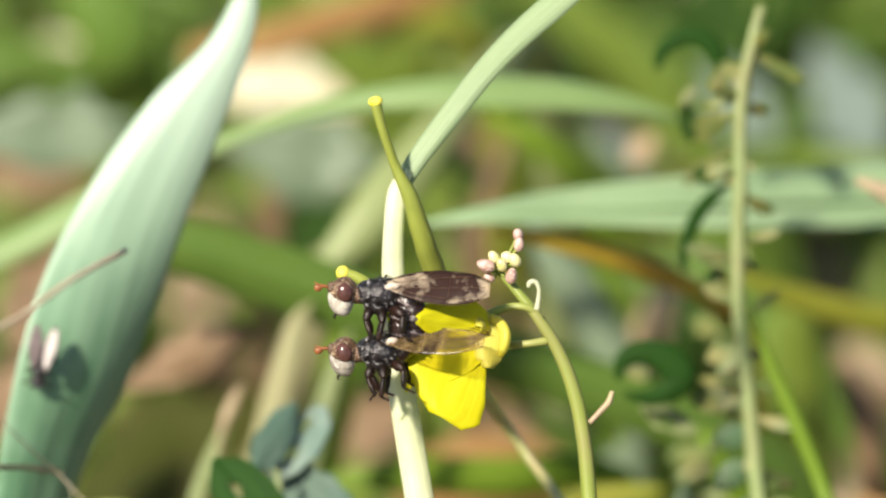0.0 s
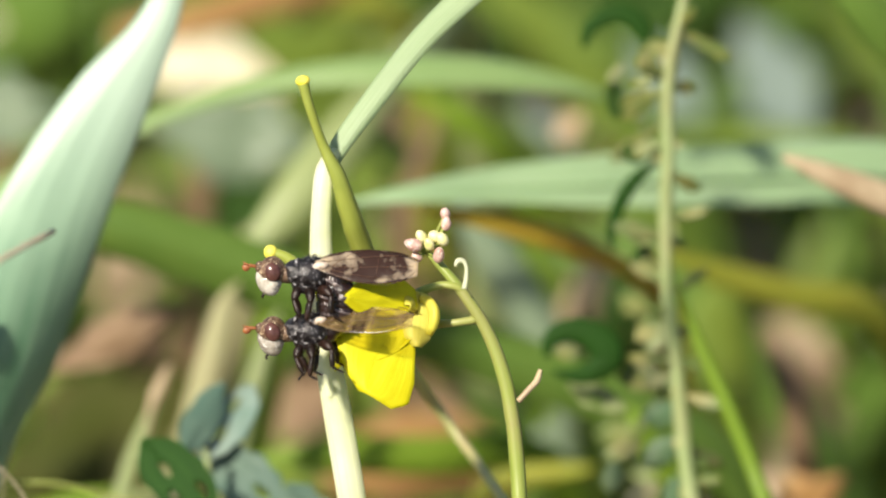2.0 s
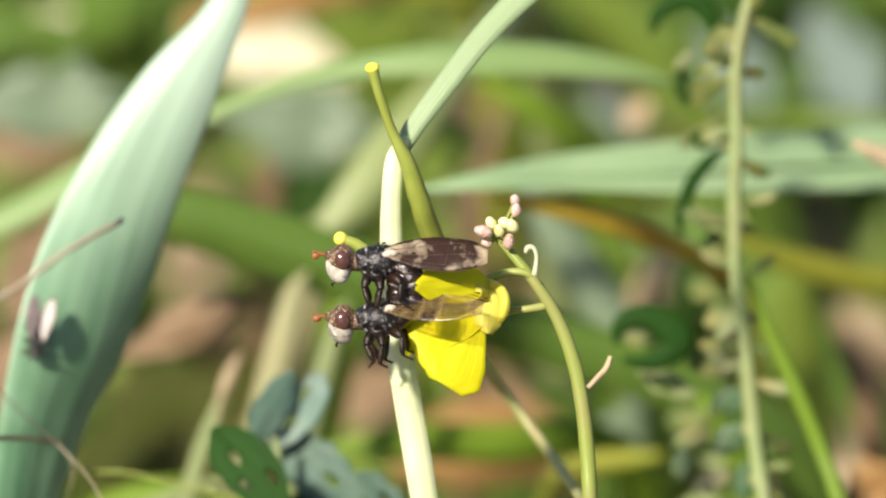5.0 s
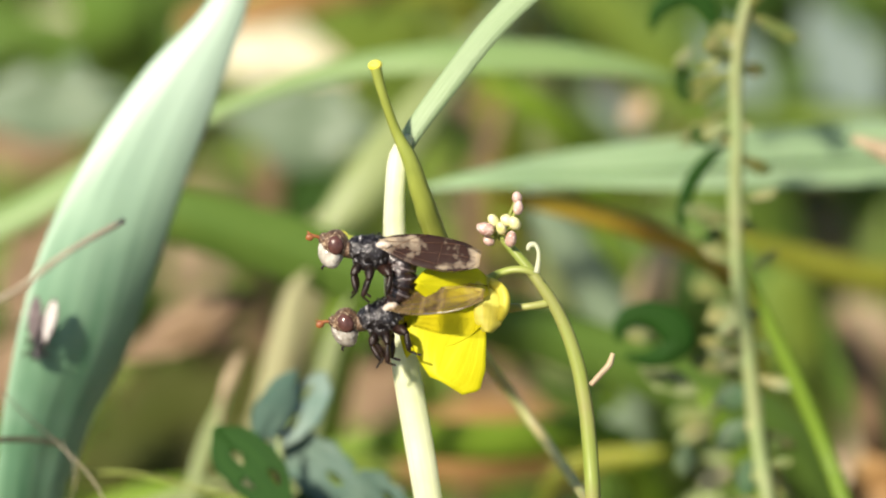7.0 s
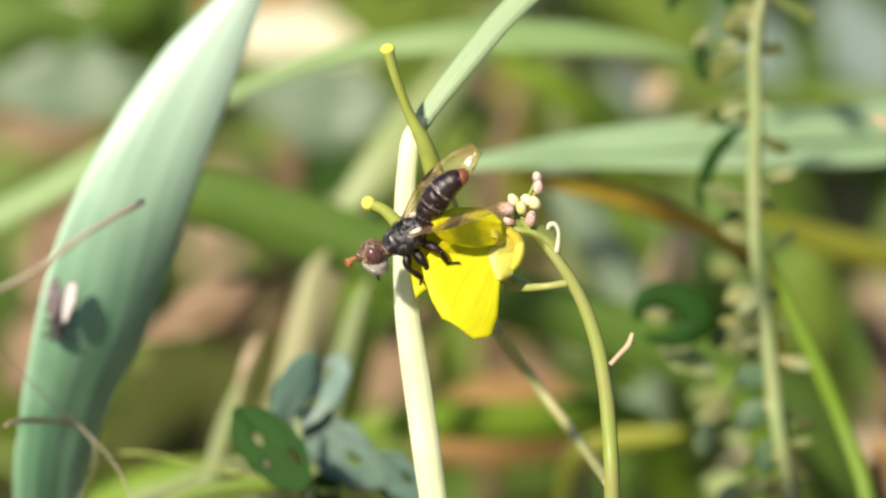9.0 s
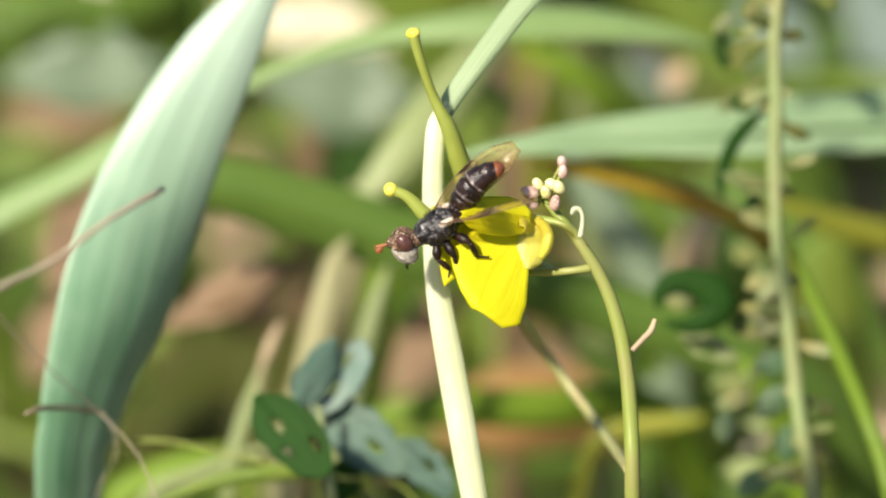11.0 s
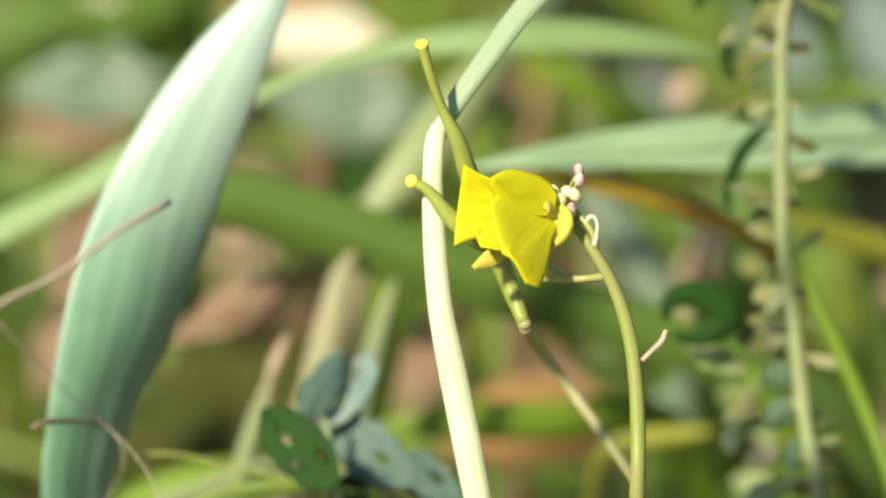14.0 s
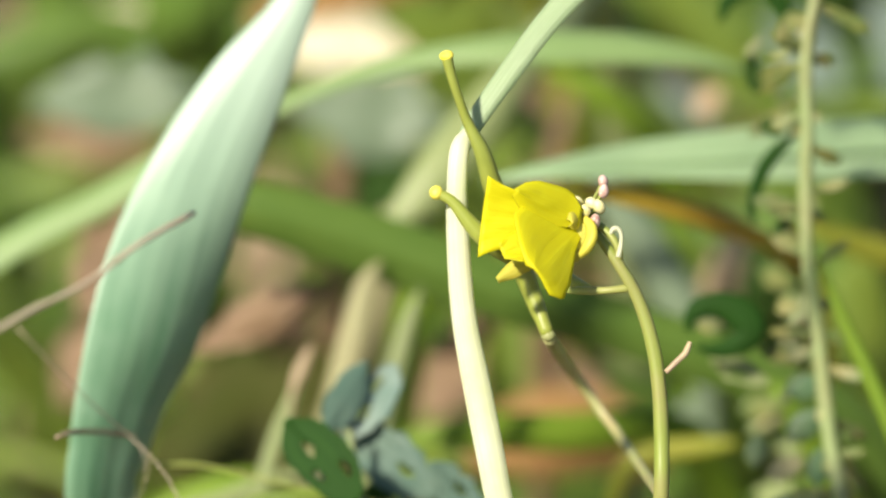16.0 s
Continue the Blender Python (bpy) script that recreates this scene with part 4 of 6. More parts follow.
def build_vine():
    """Upright pale stalk with small curled and bitten leaves."""
    org = Vector((0.02303, 0.02550, 0.00000))
    root = holder("climbing_plant", Matrix.Translation(org), "pale green upright stalk with small curled bitten leaves", "plant")
    stalk = shifted([(0.02179, 0.04412, 0.15777), (0.02110, 0.04298, 0.15532), (0.02040, 0.04134, 0.15182), (0.02032, 0.03906, 0.14692), (0.02013, 0.03693, 0.14236), (0.02032, 0.03481, 0.13781), (0.02090, 0.03285, 0.13361), (0.02148, 0.03024, 0.12801), (0.02245, 0.02714, 0.12135), (0.02303, 0.02550, 0.00000)], org)
    part("stalk", tube(stalk, [0.0003, 0.0004, 0.0005, 0.0005, 0.00045, 0.0005, 0.0005, 0.00055, 0.0006, 0.0006], 60, 10, wobble=0.25), VINE, root, "pale yellow-green stalk")

    def leaflet(base, tip, width, mat, seed, facing=TO_CAM, prof=(0.15, 0.75, 1, 0.85, 0.2), **kw):
        m, l = placing(Vector(base) - org, Vector(tip) - org, facing)
        part("leaflet", sheet(m, l, width, prof, nu=16, nv=12, seed=seed, **kw), mat, root)
    part("leaflet", ribbon(shifted([(0.01977, 0.04010, 0.14631), (0.01867, 0.03974, 0.14557), (0.01764, 0.03925, 0.14454), (0.01684, 0.03858, 0.14316), (0.01650, 0.03795, 0.14183), (0.01655, 0.03742, 0.14071)], org), [0.00023, 0.00077, 0.00101, 0.00093, 0.00070, 0.00019], n=34, cols=8, arch=0.1, thick=0.00025), HOLE_LEAF, root, "dark green curled leaflet")
    part("leaflet", ribbon(shifted([(0.01478, 0.04869, 0.15093), (0.01510, 0.04918, 0.15199), (0.01597, 0.04953, 0.15273), (0.01723, 0.04969, 0.15307), (0.01840, 0.04948, 0.15264), (0.01901, 0.04904, 0.15172), (0.01924, 0.04857, 0.15072)], org), [0.00031, 0.00101, 0.00132, 0.00147, 0.00155, 0.00124, 0.00023], n=34, cols=8, arch=0.1, thick=0.00025), HOLE_LEAF, root, "dark green leaflet curled into an arch")
    part("leaflet", ribbon(shifted([(0.01200, 0.03427, 0.13416), (0.01225, 0.03477, 0.13521), (0.01312, 0.03503, 0.13575), (0.01447, 0.03503, 0.13572), (0.01574, 0.03473, 0.13507), (0.01626, 0.03432, 0.13422), (0.01547, 0.03393, 0.13339), (0.01391, 0.03373, 0.13301), (0.01244, 0.03384, 0.13325)], org), [0.00046, 0.00116, 0.00155, 0.00201, 0.00240, 0.00225, 0.00170, 0.00108, 0.00031], n=34, cols=8, arch=0.1, thick=0.00025), HOLE_LEAF, root, "dark green leaflet eaten away in the middle")
    leaflet((0.01924, 0.04034, 0.14681), (0.01715, 0.04035, 0.14686), 0.00170, DARK_LEAF, 2.0, rough=0.2)
    leaflet((0.01890, 0.04351, 0.14649), (0.01653, 0.04276, 0.14496), 0.00116, SCRAP, 3.0, rough=0.5, ruffle=0.1)
    leaflet((0.01660, 0.04610, 0.14965), (0.01709, 0.04493, 0.14717), 0.00132, DARK_LEAF, 4.0, rough=0.3)
    leaflet((0.01744, 0.04569, 0.15109), (0.01633, 0.04509, 0.14985), 0.00077, SCRAP, 5.0, rough=0.4)
    leaflet((0.01826, 0.04468, 0.14897), (0.01868, 0.04368, 0.14685), 0.00070, SCRAP, 5.5, rough=0.4)
    leaflet((0.01760, 0.03541, 0.12951), (0.01358, 0.03616, 0.13113), 0.00178, OLIVE_PALE, 6.0, rough=0.4, ruffle=0.1, holes=((0.5, 0.4, 0.3),))
    leaflet((0.02068, 0.03541, 0.13178), (0.01699, 0.03550, 0.13203), 0.00194, SMALL_LEAF, 7.0, rough=0.4, ruffle=0.1)
    leaflet((0.01820, 0.03658, 0.13429), (0.01987, 0.03725, 0.13566), 0.00155, SMALL_LEAF, 7.5, rough=0.4, ruffle=0.1)
    leaflet((0.02122, 0.03278, 0.13090), (0.01861, 0.03245, 0.13025), 0.00194, TEAL_LEAF, 8.0, rough=0.25, cup=0.2)
    leaflet((0.02072, 0.03195, 0.12916), (0.01882, 0.03104, 0.12728), 0.00201, TEAL_LEAF, 9.0, rough=0.25, cup=0.2)
    leaflet((0.02074, 0.03081, 0.12679), (0.02069, 0.02968, 0.12441), 0.00170, TEAL_LEAF, 10.0, rough=0.25, cup=0.2)
    leaflet((0.01666, 0.03121, 0.12767), (0.01631, 0.03026, 0.12569), 0.00163, TEAL_LEAF, 11.0, rough=0.25, cup=0.2)
    leaflet((0.01968, 0.03045, 0.12604), (0.01722, 0.03003, 0.12518), 0.00170, PALE_DRY, 12.0, rough=0.5, ruffle=0.1)
    leaflet((0.01865, 0.03349, 0.12779), (0.01579, 0.03309, 0.12697), 0.00132, SCRAP, 13.0, rough=0.5, ruffle=0.1)
    leaflet((0.02027, 0.03507, 0.13109), (0.01828, 0.03391, 0.12867), 0.00093, OLIVE_PALE, 14.0, rough=0.5, ruffle=0.1)
    leaflet((0.01991, 0.03825, 0.13776), (0.01864, 0.03926, 0.13989), 0.00132, SMALL_LEAF, 15.0, rough=0.4, ruffle=0.1)
    leaflet((0.01975, 0.03975, 0.14092), (0.01783, 0.03859, 0.13851), 0.00116, DARK_LEAF, 16.0, rough=0.4, cup=0.3)
    leaflet((0.02001, 0.04042, 0.14232), (0.02114, 0.03958, 0.14054), 0.00077, SCRAP, 17.0, rough=0.4)
    leaflet((0.02088, 0.03724, 0.13564), (0.01897, 0.03625, 0.13357), 0.00116, OLIVE_PALE, 18.0, rough=0.4)
    leaflet((0.01983, 0.02945, 0.12394), (0.01709, 0.02880, 0.12259), 0.00170, TEAL_LEAF, 19.0, rough=0.3)
    part("knot", ball(Vector((0.02093, 0.03238, 0.13240)) - org, (0.00043, 0.00043, 0.00055), bumps=0.3, seg=12), KNOT, root, "pale yellowish knot on the stalk")
    part("knot", ball(Vector((0.02113, 0.03085, 0.12918)) - org, (0.00050, 0.00050, 0.00065), bumps=0.3, seg=12), KNOT, root, "pale yellowish knot on the stalk")
    part("knot", ball(Vector((0.02038, 0.03471, 0.13729)) - org, (0.00035, 0.00035, 0.00045), bumps=0.3, seg=12), KNOT, root, "pale yellowish knot on the stalk")
    part("knot", ball(Vector((0.02017, 0.03861, 0.14550)) - org, (0.00027, 0.00027, 0.00035), bumps=0.3, seg=12), KNOT, root, "pale yellowish knot on the stalk")
    part("knot", ball(Vector((0.02033, 0.03703, 0.14218)) - org, (0.00031, 0.00031, 0.00040), bumps=0.3, seg=12), KNOT, root, "pale yellowish knot on the stalk")
    part("knot", ball(Vector((0.02138, 0.02939, 0.12611)) - org, (0.00039, 0.00039, 0.00050), bumps=0.3, seg=12), KNOT, root, "pale yellowish knot on the stalk")
    part("knot", ball(Vector((0.02026, 0.04218, 0.15300)) - org, (0.00039, 0.00039, 0.00050), bumps=0.3, seg=12), KNOT, root, "pale yellowish knot on the stalk")
    part("knot", ball(Vector((0.02071, 0.03346, 0.13467)) - org, (0.00035, 0.00035, 0.00045), bumps=0.3, seg=12), KNOT, root, "pale yellowish knot on the stalk")
    leaflet((0.01474, 0.03793, 0.13250), (0.01260, 0.03807, 0.13283), 0.00101, SCRAP, 20.0, rough=0.5, ruffle=0.1)
    leaflet((0.02051, 0.05599, 0.10989), (0.01726, 0.05627, 0.11050), 0.00232, OLIVE_PALE, 21.0, rough=0.4, ruffle=0.1)
    leaflet((0.02183, 0.05801, 0.11410), (0.01875, 0.05767, 0.11343), 0.00232, OLIVE_PALE, 22.0, rough=0.4, ruffle=0.1)
    leaflet((0.01929, 0.05540, 0.11796), (0.01611, 0.05524, 0.11766), 0.00194, SMALL_LEAF, 23.0, rough=0.4, ruffle=0.1)
    leaflet((0.01987, 0.05726, 0.12651), (0.01779, 0.05779, 0.12765), 0.00170, SMALL_LEAF, 24.0, rough=0.4)
    rnd = random.Random(8)
    run = spline([(*p,) for p in stalk], 60)
    for i in range(50):
        c = Vector(run[rnd.randint(3, 46)])
        a = rnd.choice((-1, -1, 1)) * rnd.uniform(0.0006, 0.0034)
        tip = c + Vector((a, rnd.uniform(-0.0012, 0.002), rnd.uniform(-0.0028, 0.0024)))
        m, l = placing(c, tip, Vector((rnd.uniform(-0.5, 0.5), -0.8, rnd.uniform(0.1, 0.9))))
        part("leaflet", sheet(m, l, rnd.uniform(0.0006, 0.0012), (0.15, 0.5, 0.9, 1, 0.3), nu=8, nv=6, seed=i * 1.7, rough=0.5, bend=rnd.uniform(-0.4, 0.4)), (SCRAP, SMALL_LEAF, SMALL_LEAF)[i % 3], root)


def build_straws():
    """Thin dry stalks crossing the broad blade."""
    for pts, r, mat, label in (
            ([(-0.01919, -0.02003, 0.16920), (-0.02238, -0.02626, 0.17002), (-0.02554, -0.03087, 0.16961), (-0.02913, -0.03525, 0.16968), (-0.03430, -0.04073, 0.16740), (-0.03644, -0.04446, 0.00000)], 0.00017, TAN, "thin tan dry stalk crossing the blade"),
            ([(-0.02926, -0.03366, 0.16836), (-0.02632, -0.03151, 0.16351), (-0.02451, -0.02875, 0.15996), (-0.02325, -0.02747, 0.15796), (-0.02028, -0.02747, 0.15323), (-0.01865, -0.02627, 0.00000)], 0.00005, TAN, "thin tan dry stalk crossing the blade"),
            ([(-0.02565, 0.02062, 0.13387), (-0.02507, 0.02112, 0.13259), (-0.02475, 0.02063, 0.13156), (-0.02512, 0.01998, 0.13019), (-0.02610, 0.01917, 0.12850), (-0.02610, 0.01917, 0.00000)], 0.00003, TAN, "hair-thin dry stalk beside the blade"),
            ([(-0.02576, 0.02599, 0.12886), (-0.02326, 0.02603, 0.12892), (-0.02127, 0.02599, 0.12881), (-0.01665, 0.02554, 0.12781), (-0.01371, 0.02523, 0.12713), (-0.01027, 0.02491, 0.12640), (-0.00512, 0.02443, 0.12533), (-0.00512, 0.02843, 0.00000)], 0.00011, STEM, "thin greenish stalk trailing low")):
        thing("dry_stalk", tube(pts, [r] * len(pts), 40, 8, wobble=0.3), mat, label, "stalk", "thin dry stalks")


# ---- the flowering plant ----
def build_plant():
    org = Vector((0.00936, -0.00818, 0.00000))
    root = holder("flowering_plant", Matrix.Translation(org), "slender green mustard stem with yellow flower, buds and pods", "flowering plant")
    stem = shifted([(0.00350, -0.00018, 0.15852), (0.00443, -0.00079, 0.15769), (0.00575, -0.00174, 0.15637), (0.00718, -0.00267, 0.15436), (0.00825, -0.00380, 0.15193), (0.00886, -0.00501, 0.14934), (0.00921, -0.00652, 0.14611), (0.00936, -0.00818, 0.14255), (0.00936, -0.00818, 0.00000)], org)
    part("stem", tube(stem, [0.00018, 0.00028, 0.00036, 0.00042, 0.00046, 0.00048, 0.0005, 0.00052, 0.0006], 60, 14, wobble=0.06), STEM, root, "ribbed yellow-green stem")
    fstalk = part("flower_stalk", tube(shifted([(0.00593, -0.00178, 0.15627), (0.00539, -0.00180, 0.15671), (0.00432, -0.00168, 0.15673), (0.00300, -0.00142, 0.15610), (0.00147, -0.00127, 0.15523)], org), [0.00028, 0.00026, 0.00025, 0.00028, 0.0002], 20, 10), STEM, root)
    part("stub", tube(shifted([(0.00924, -0.00560, 0.15048), (0.00995, -0.00526, 0.15119), (0.01045, -0.00504, 0.15164), (0.01069, -0.00473, 0.15229)], org), [0.00024, 0.00022, 0.00023, 0.00016], 16, 8, wobble=0.35), DRY_STUB, root, "withered pinkish flower stub")
    part("hook", tube(shifted([(0.00592, -0.00301, 0.15712), (0.00603, -0.00266, 0.15786), (0.00602, -0.00239, 0.15841), (0.00581, -0.00224, 0.15873), (0.00549, -0.00226, 0.15870), (0.00535, -0.00240, 0.15841)], org), [0.0002, 0.00015, 0.00014, 0.00015, 0.00018, 0.00012], 22, 8, wobble=0.2), PALE_BLADE, root, "small curled pale flower stub")
    # bud cluster
    for c, ra, rb, a, mat in BUD_ROWS:
        c = Vector(c) - org
        bm = ball(c, (ra * 1.2, rb * 1.05, rb * 1.05), turn=Matrix.Rotation(radians(a), 4, "Y"), bumps=0.22, seg=18, freq=1500)
        part("bud", bm, BUD if mat == 0 else BUD_GREEN, root, "pinkish closed bud" if mat == 0 else "pale cream-green bud")
        part("bud_stalk", tube([tuple(c), tuple(c.lerp(Vector(stem[0]), 0.5) + Vector((0, 0, -0.0002))), stem[0]], [0.00013, 0.00011, 0.00014], 8, 6), STEM, root)
    # first pod, long beak with a round yellow end, on a thin stalk from low on the stem
    p1 = shifted([(-0.00429, 0.00462, 0.16811), (-0.00386, 0.00411, 0.16654), (-0.00301, 0.00371, 0.16401), (-0.00215, 0.00322, 0.16227), (-0.00129, 0.00317, 0.15932), (-0.00029, 0.00395, 0.15578), (0.00101, 0.00286, 0.15250), (0.00209, 0.00090, 0.15020)], org)
    pod = part("pod", tube(p1, [0.00038, 0.00030, 0.00033, 0.00050, 0.00068, 0.00072, 0.00062, 0.00042], 50, 14, wobble=0.08), POD, root, "long yellow-green pod with a slim beak")
    part("tip", ball(Vector(p1[0]), (0.00048, 0.00046, 0.00032), turn=Matrix.Rotation(radians(-12), 4, "Y"), bumps=0.08), STIGMA, pod, "bright yellow round pod end")
    part("joint", ball(Vector(p1[-1]), (0.00046, 0.00042, 0.0004), bumps=0.2), POD_STALK, pod)
    p1b = shifted([(0.00216, 0.00084, 0.15006), (0.00289, 0.01212, 0.14342), (0.00379, 0.01812, 0.13914), (0.00512, 0.01898, 0.13670), (0.00669, 0.01698, 0.13527), (0.00829, 0.00893, 0.13657), (0.00914, -0.00788, 0.14319)], org)
    part("pod_stalk", tube(p1b, [0.00044, 0.00042, 0.00038, 0.00036, 0.00035, 0.00035, 0.00036], 30, 10, wobble=0.15), POD_STALK, pod, "thin brownish pod stalk")
    # second pod
    p2 = shifted([(-0.00634, 0.00041, 0.15812), (-0.00533, 0.00025, 0.15780), (-0.00401, -0.00014, 0.15672), (-0.00279, -0.00026, 0.15574), (-0.00086, 0.00101, 0.15422), (0.00058, 0.00190, 0.15376), (0.00202, 0.00131, 0.15344), (0.00433, -0.00191, 0.15411)], org)
    pod2 = part("pod", tube(p2, [0.00034, 0.00036, 0.00050, 0.00060, 0.0006, 0.0006, 0.0005, 0.0003], 40, 14, wobble=0.08), POD, root, "yellow-green pod pointing sideways")
    part("tip", ball(Vector(p2[0]), (0.00046, 0.0005, 0.00046), bumps=0.08), STIGMA, pod2, "bright yellow round pod end")
    part("pod_stalk", tube(shifted([(0.00265, -0.00155, 0.15394), (0.00397, -0.00198, 0.15419), (0.00521, -0.00258, 0.15455), (0.00671, -0.00249, 0.15475)], org), [0.0002, 0.00028, 0.00024, 0.00028], 14, 10), STEM, root)
    # flower
    fl = part("flower", ball(Vector((0.00443, -0.00057, 0.15886)) - org, (0.00078, 0.00070, 0.00070), bumps=0.15), CALYX, root, "open yellow four-petalled flower")

    def petal(base, tip, width, facing, name="petal", mat=PETAL, prof=(0.25, 0.72, 0.96, 1.0, 0.97, 0.85, 0.42), **kw):
        m, l = placing(Vector(base) - org, Vector(tip) - org, facing)
        return part(name, sheet(m, l, width, prof, thick=0.00012, nu=20, nv=16, **kw), mat, fl)
    front = petal((0.00264, -0.00305, 0.15545), (-0.00032, -0.00668, 0.15144), 0.00711, TO_CAM, prof=(0.15, 0.72, 0.90, 0.97, 1.0, 0.98, 0.82, 0.56, 0.18), other=(0.12, 0.18, 0.26, 0.38, 0.50, 0.60, 0.67, 0.72, 0.48), cup=0.05, ruffle=0.02, rough=0.06, seed=2.0, bend=0.05)
    petal((0.00432, -0.00027, 0.15856), (-0.00182, -0.00086, 0.15966), 0.0054, Vector((-0.25, -0.9, 0.3)), cup=-0.05, ruffle=0.05, seed=3.0, prof=(0.2, 0.35, 0.5, 0.6, 0.66, 0.72, 0.82, 0.98), other=(0.2, 0.35, 0.5, 0.6, 0.66, 0.70, 0.78, 0.96))
    petal((0.00431, -0.00175, 0.15964), (0.00008, -0.00285, 0.16219), 0.0038, Vector((0.0, -0.72, 0.65)), cup=0.14, ruffle=0.04, seed=4.0, bend=0.12, prof=(0.4, 0.76, 0.86, 0.84, 0.78, 0.70, 0.5, 0.1), other=(0.2, 0.4, 0.5, 0.55, 0.55, 0.5, 0.4, 0.1))
    petal((0.00414, -0.00100, 0.15843), (-0.00057, -0.00229, 0.15754), 0.0030, Vector((-0.1, -0.45, 0.9)), cup=-0.16, ruffle=0.05, seed=5.0)
    sp = (0.5, 0.85, 1, 1.0, 0.9, 0.35)
    part("sepal", tube(shifted([(0.00464, -0.00118, 0.15946), (0.00502, -0.00175, 0.15917), (0.00506, -0.00222, 0.15865), (0.00474, -0.00258, 0.15811), (0.00424, -0.00270, 0.15761)], org), [0.00030, 0.00044, 0.00054, 0.00050, 0.00028], 18, 12, wobble=0.12, squash=0.7), SEPAL, fl)
    petal((0.00379, 0.00022, 0.15773), (-0.00097, -0.00150, 0.15546), 0.0012, TO_CAM, "sepal", SEPAL, sp, bend=0.05, cup=0.2, seed=7.0)
    petal((0.00464, -0.00091, 0.15957), (0.00356, -0.00235, 0.15977), 0.0012, Vector((0.2, -0.9, 0.3)), "sepal", SEPAL, sp, bend=0.2, cup=0.3, seed=8.0)
    petal((0.00452, -0.00150, 0.15930), (0.00322, -0.00285, 0.15720), 0.0019, Vector((0.15, -0.9, 0.4)), "sepal", CALYX, sp, bend=0.08, cup=0.22, seed=9.0)
    for i, (u, w) in enumerate(((0.0, 0.3), (0.5, -0.2), (-0.4, 0.1), (0.2, -0.5))):
        a = Vector((0.00414, -0.00057, 0.15886)) - org
        b = Vector((0.00079, -0.00112, 0.15817)) - org + Vector((0.0002 * i, u * 0.0012, w * 0.0012))
        bm = tube([tuple(a), tuple(a.lerp(b, 0.5)), tuple(b)], [0.0001, 0.00009, 0.00009], 8, 6)
        ball(b, (0.0003, 0.00016, 0.00016), bm)
        part("stamen", bm, STIGMA, fl)
    return root, pod, pod2, fl, front, fstalk


BUD_ROWS = (
    ((0.00271, -0.00094, 0.15926), 0.00052, 0.00040, 20, 0), ((0.00329, -0.00011, 0.15939), 0.00040, 0.00032, 60, 1), ((0.00371, -0.00121, 0.15939), 0.00042, 0.00032, 80, 1), ((0.00432, -0.00130, 0.15873), 0.00042, 0.00036, 100, 0),
    ((0.00407, -0.00027, 0.15951), 0.00044, 0.00034, 40, 1), ((0.00457, -0.00063, 0.15944), 0.00042, 0.00034, 70, 1), ((0.00293, -0.00082, 0.15834), 0.00034, 0.00028, 30, 0), ((0.00482, 0.00006, 0.16022), 0.00044, 0.00030, 95, 0), ((0.00475, 0.00033, 0.16080), 0.00036, 0.00030, 80, 0))


# ---- flies: x forward, y to the fly's left, z up; numbers in millimetres scaled by MM ----
MM = 0.001


def mm(*v):
    return Vector(v) * MM


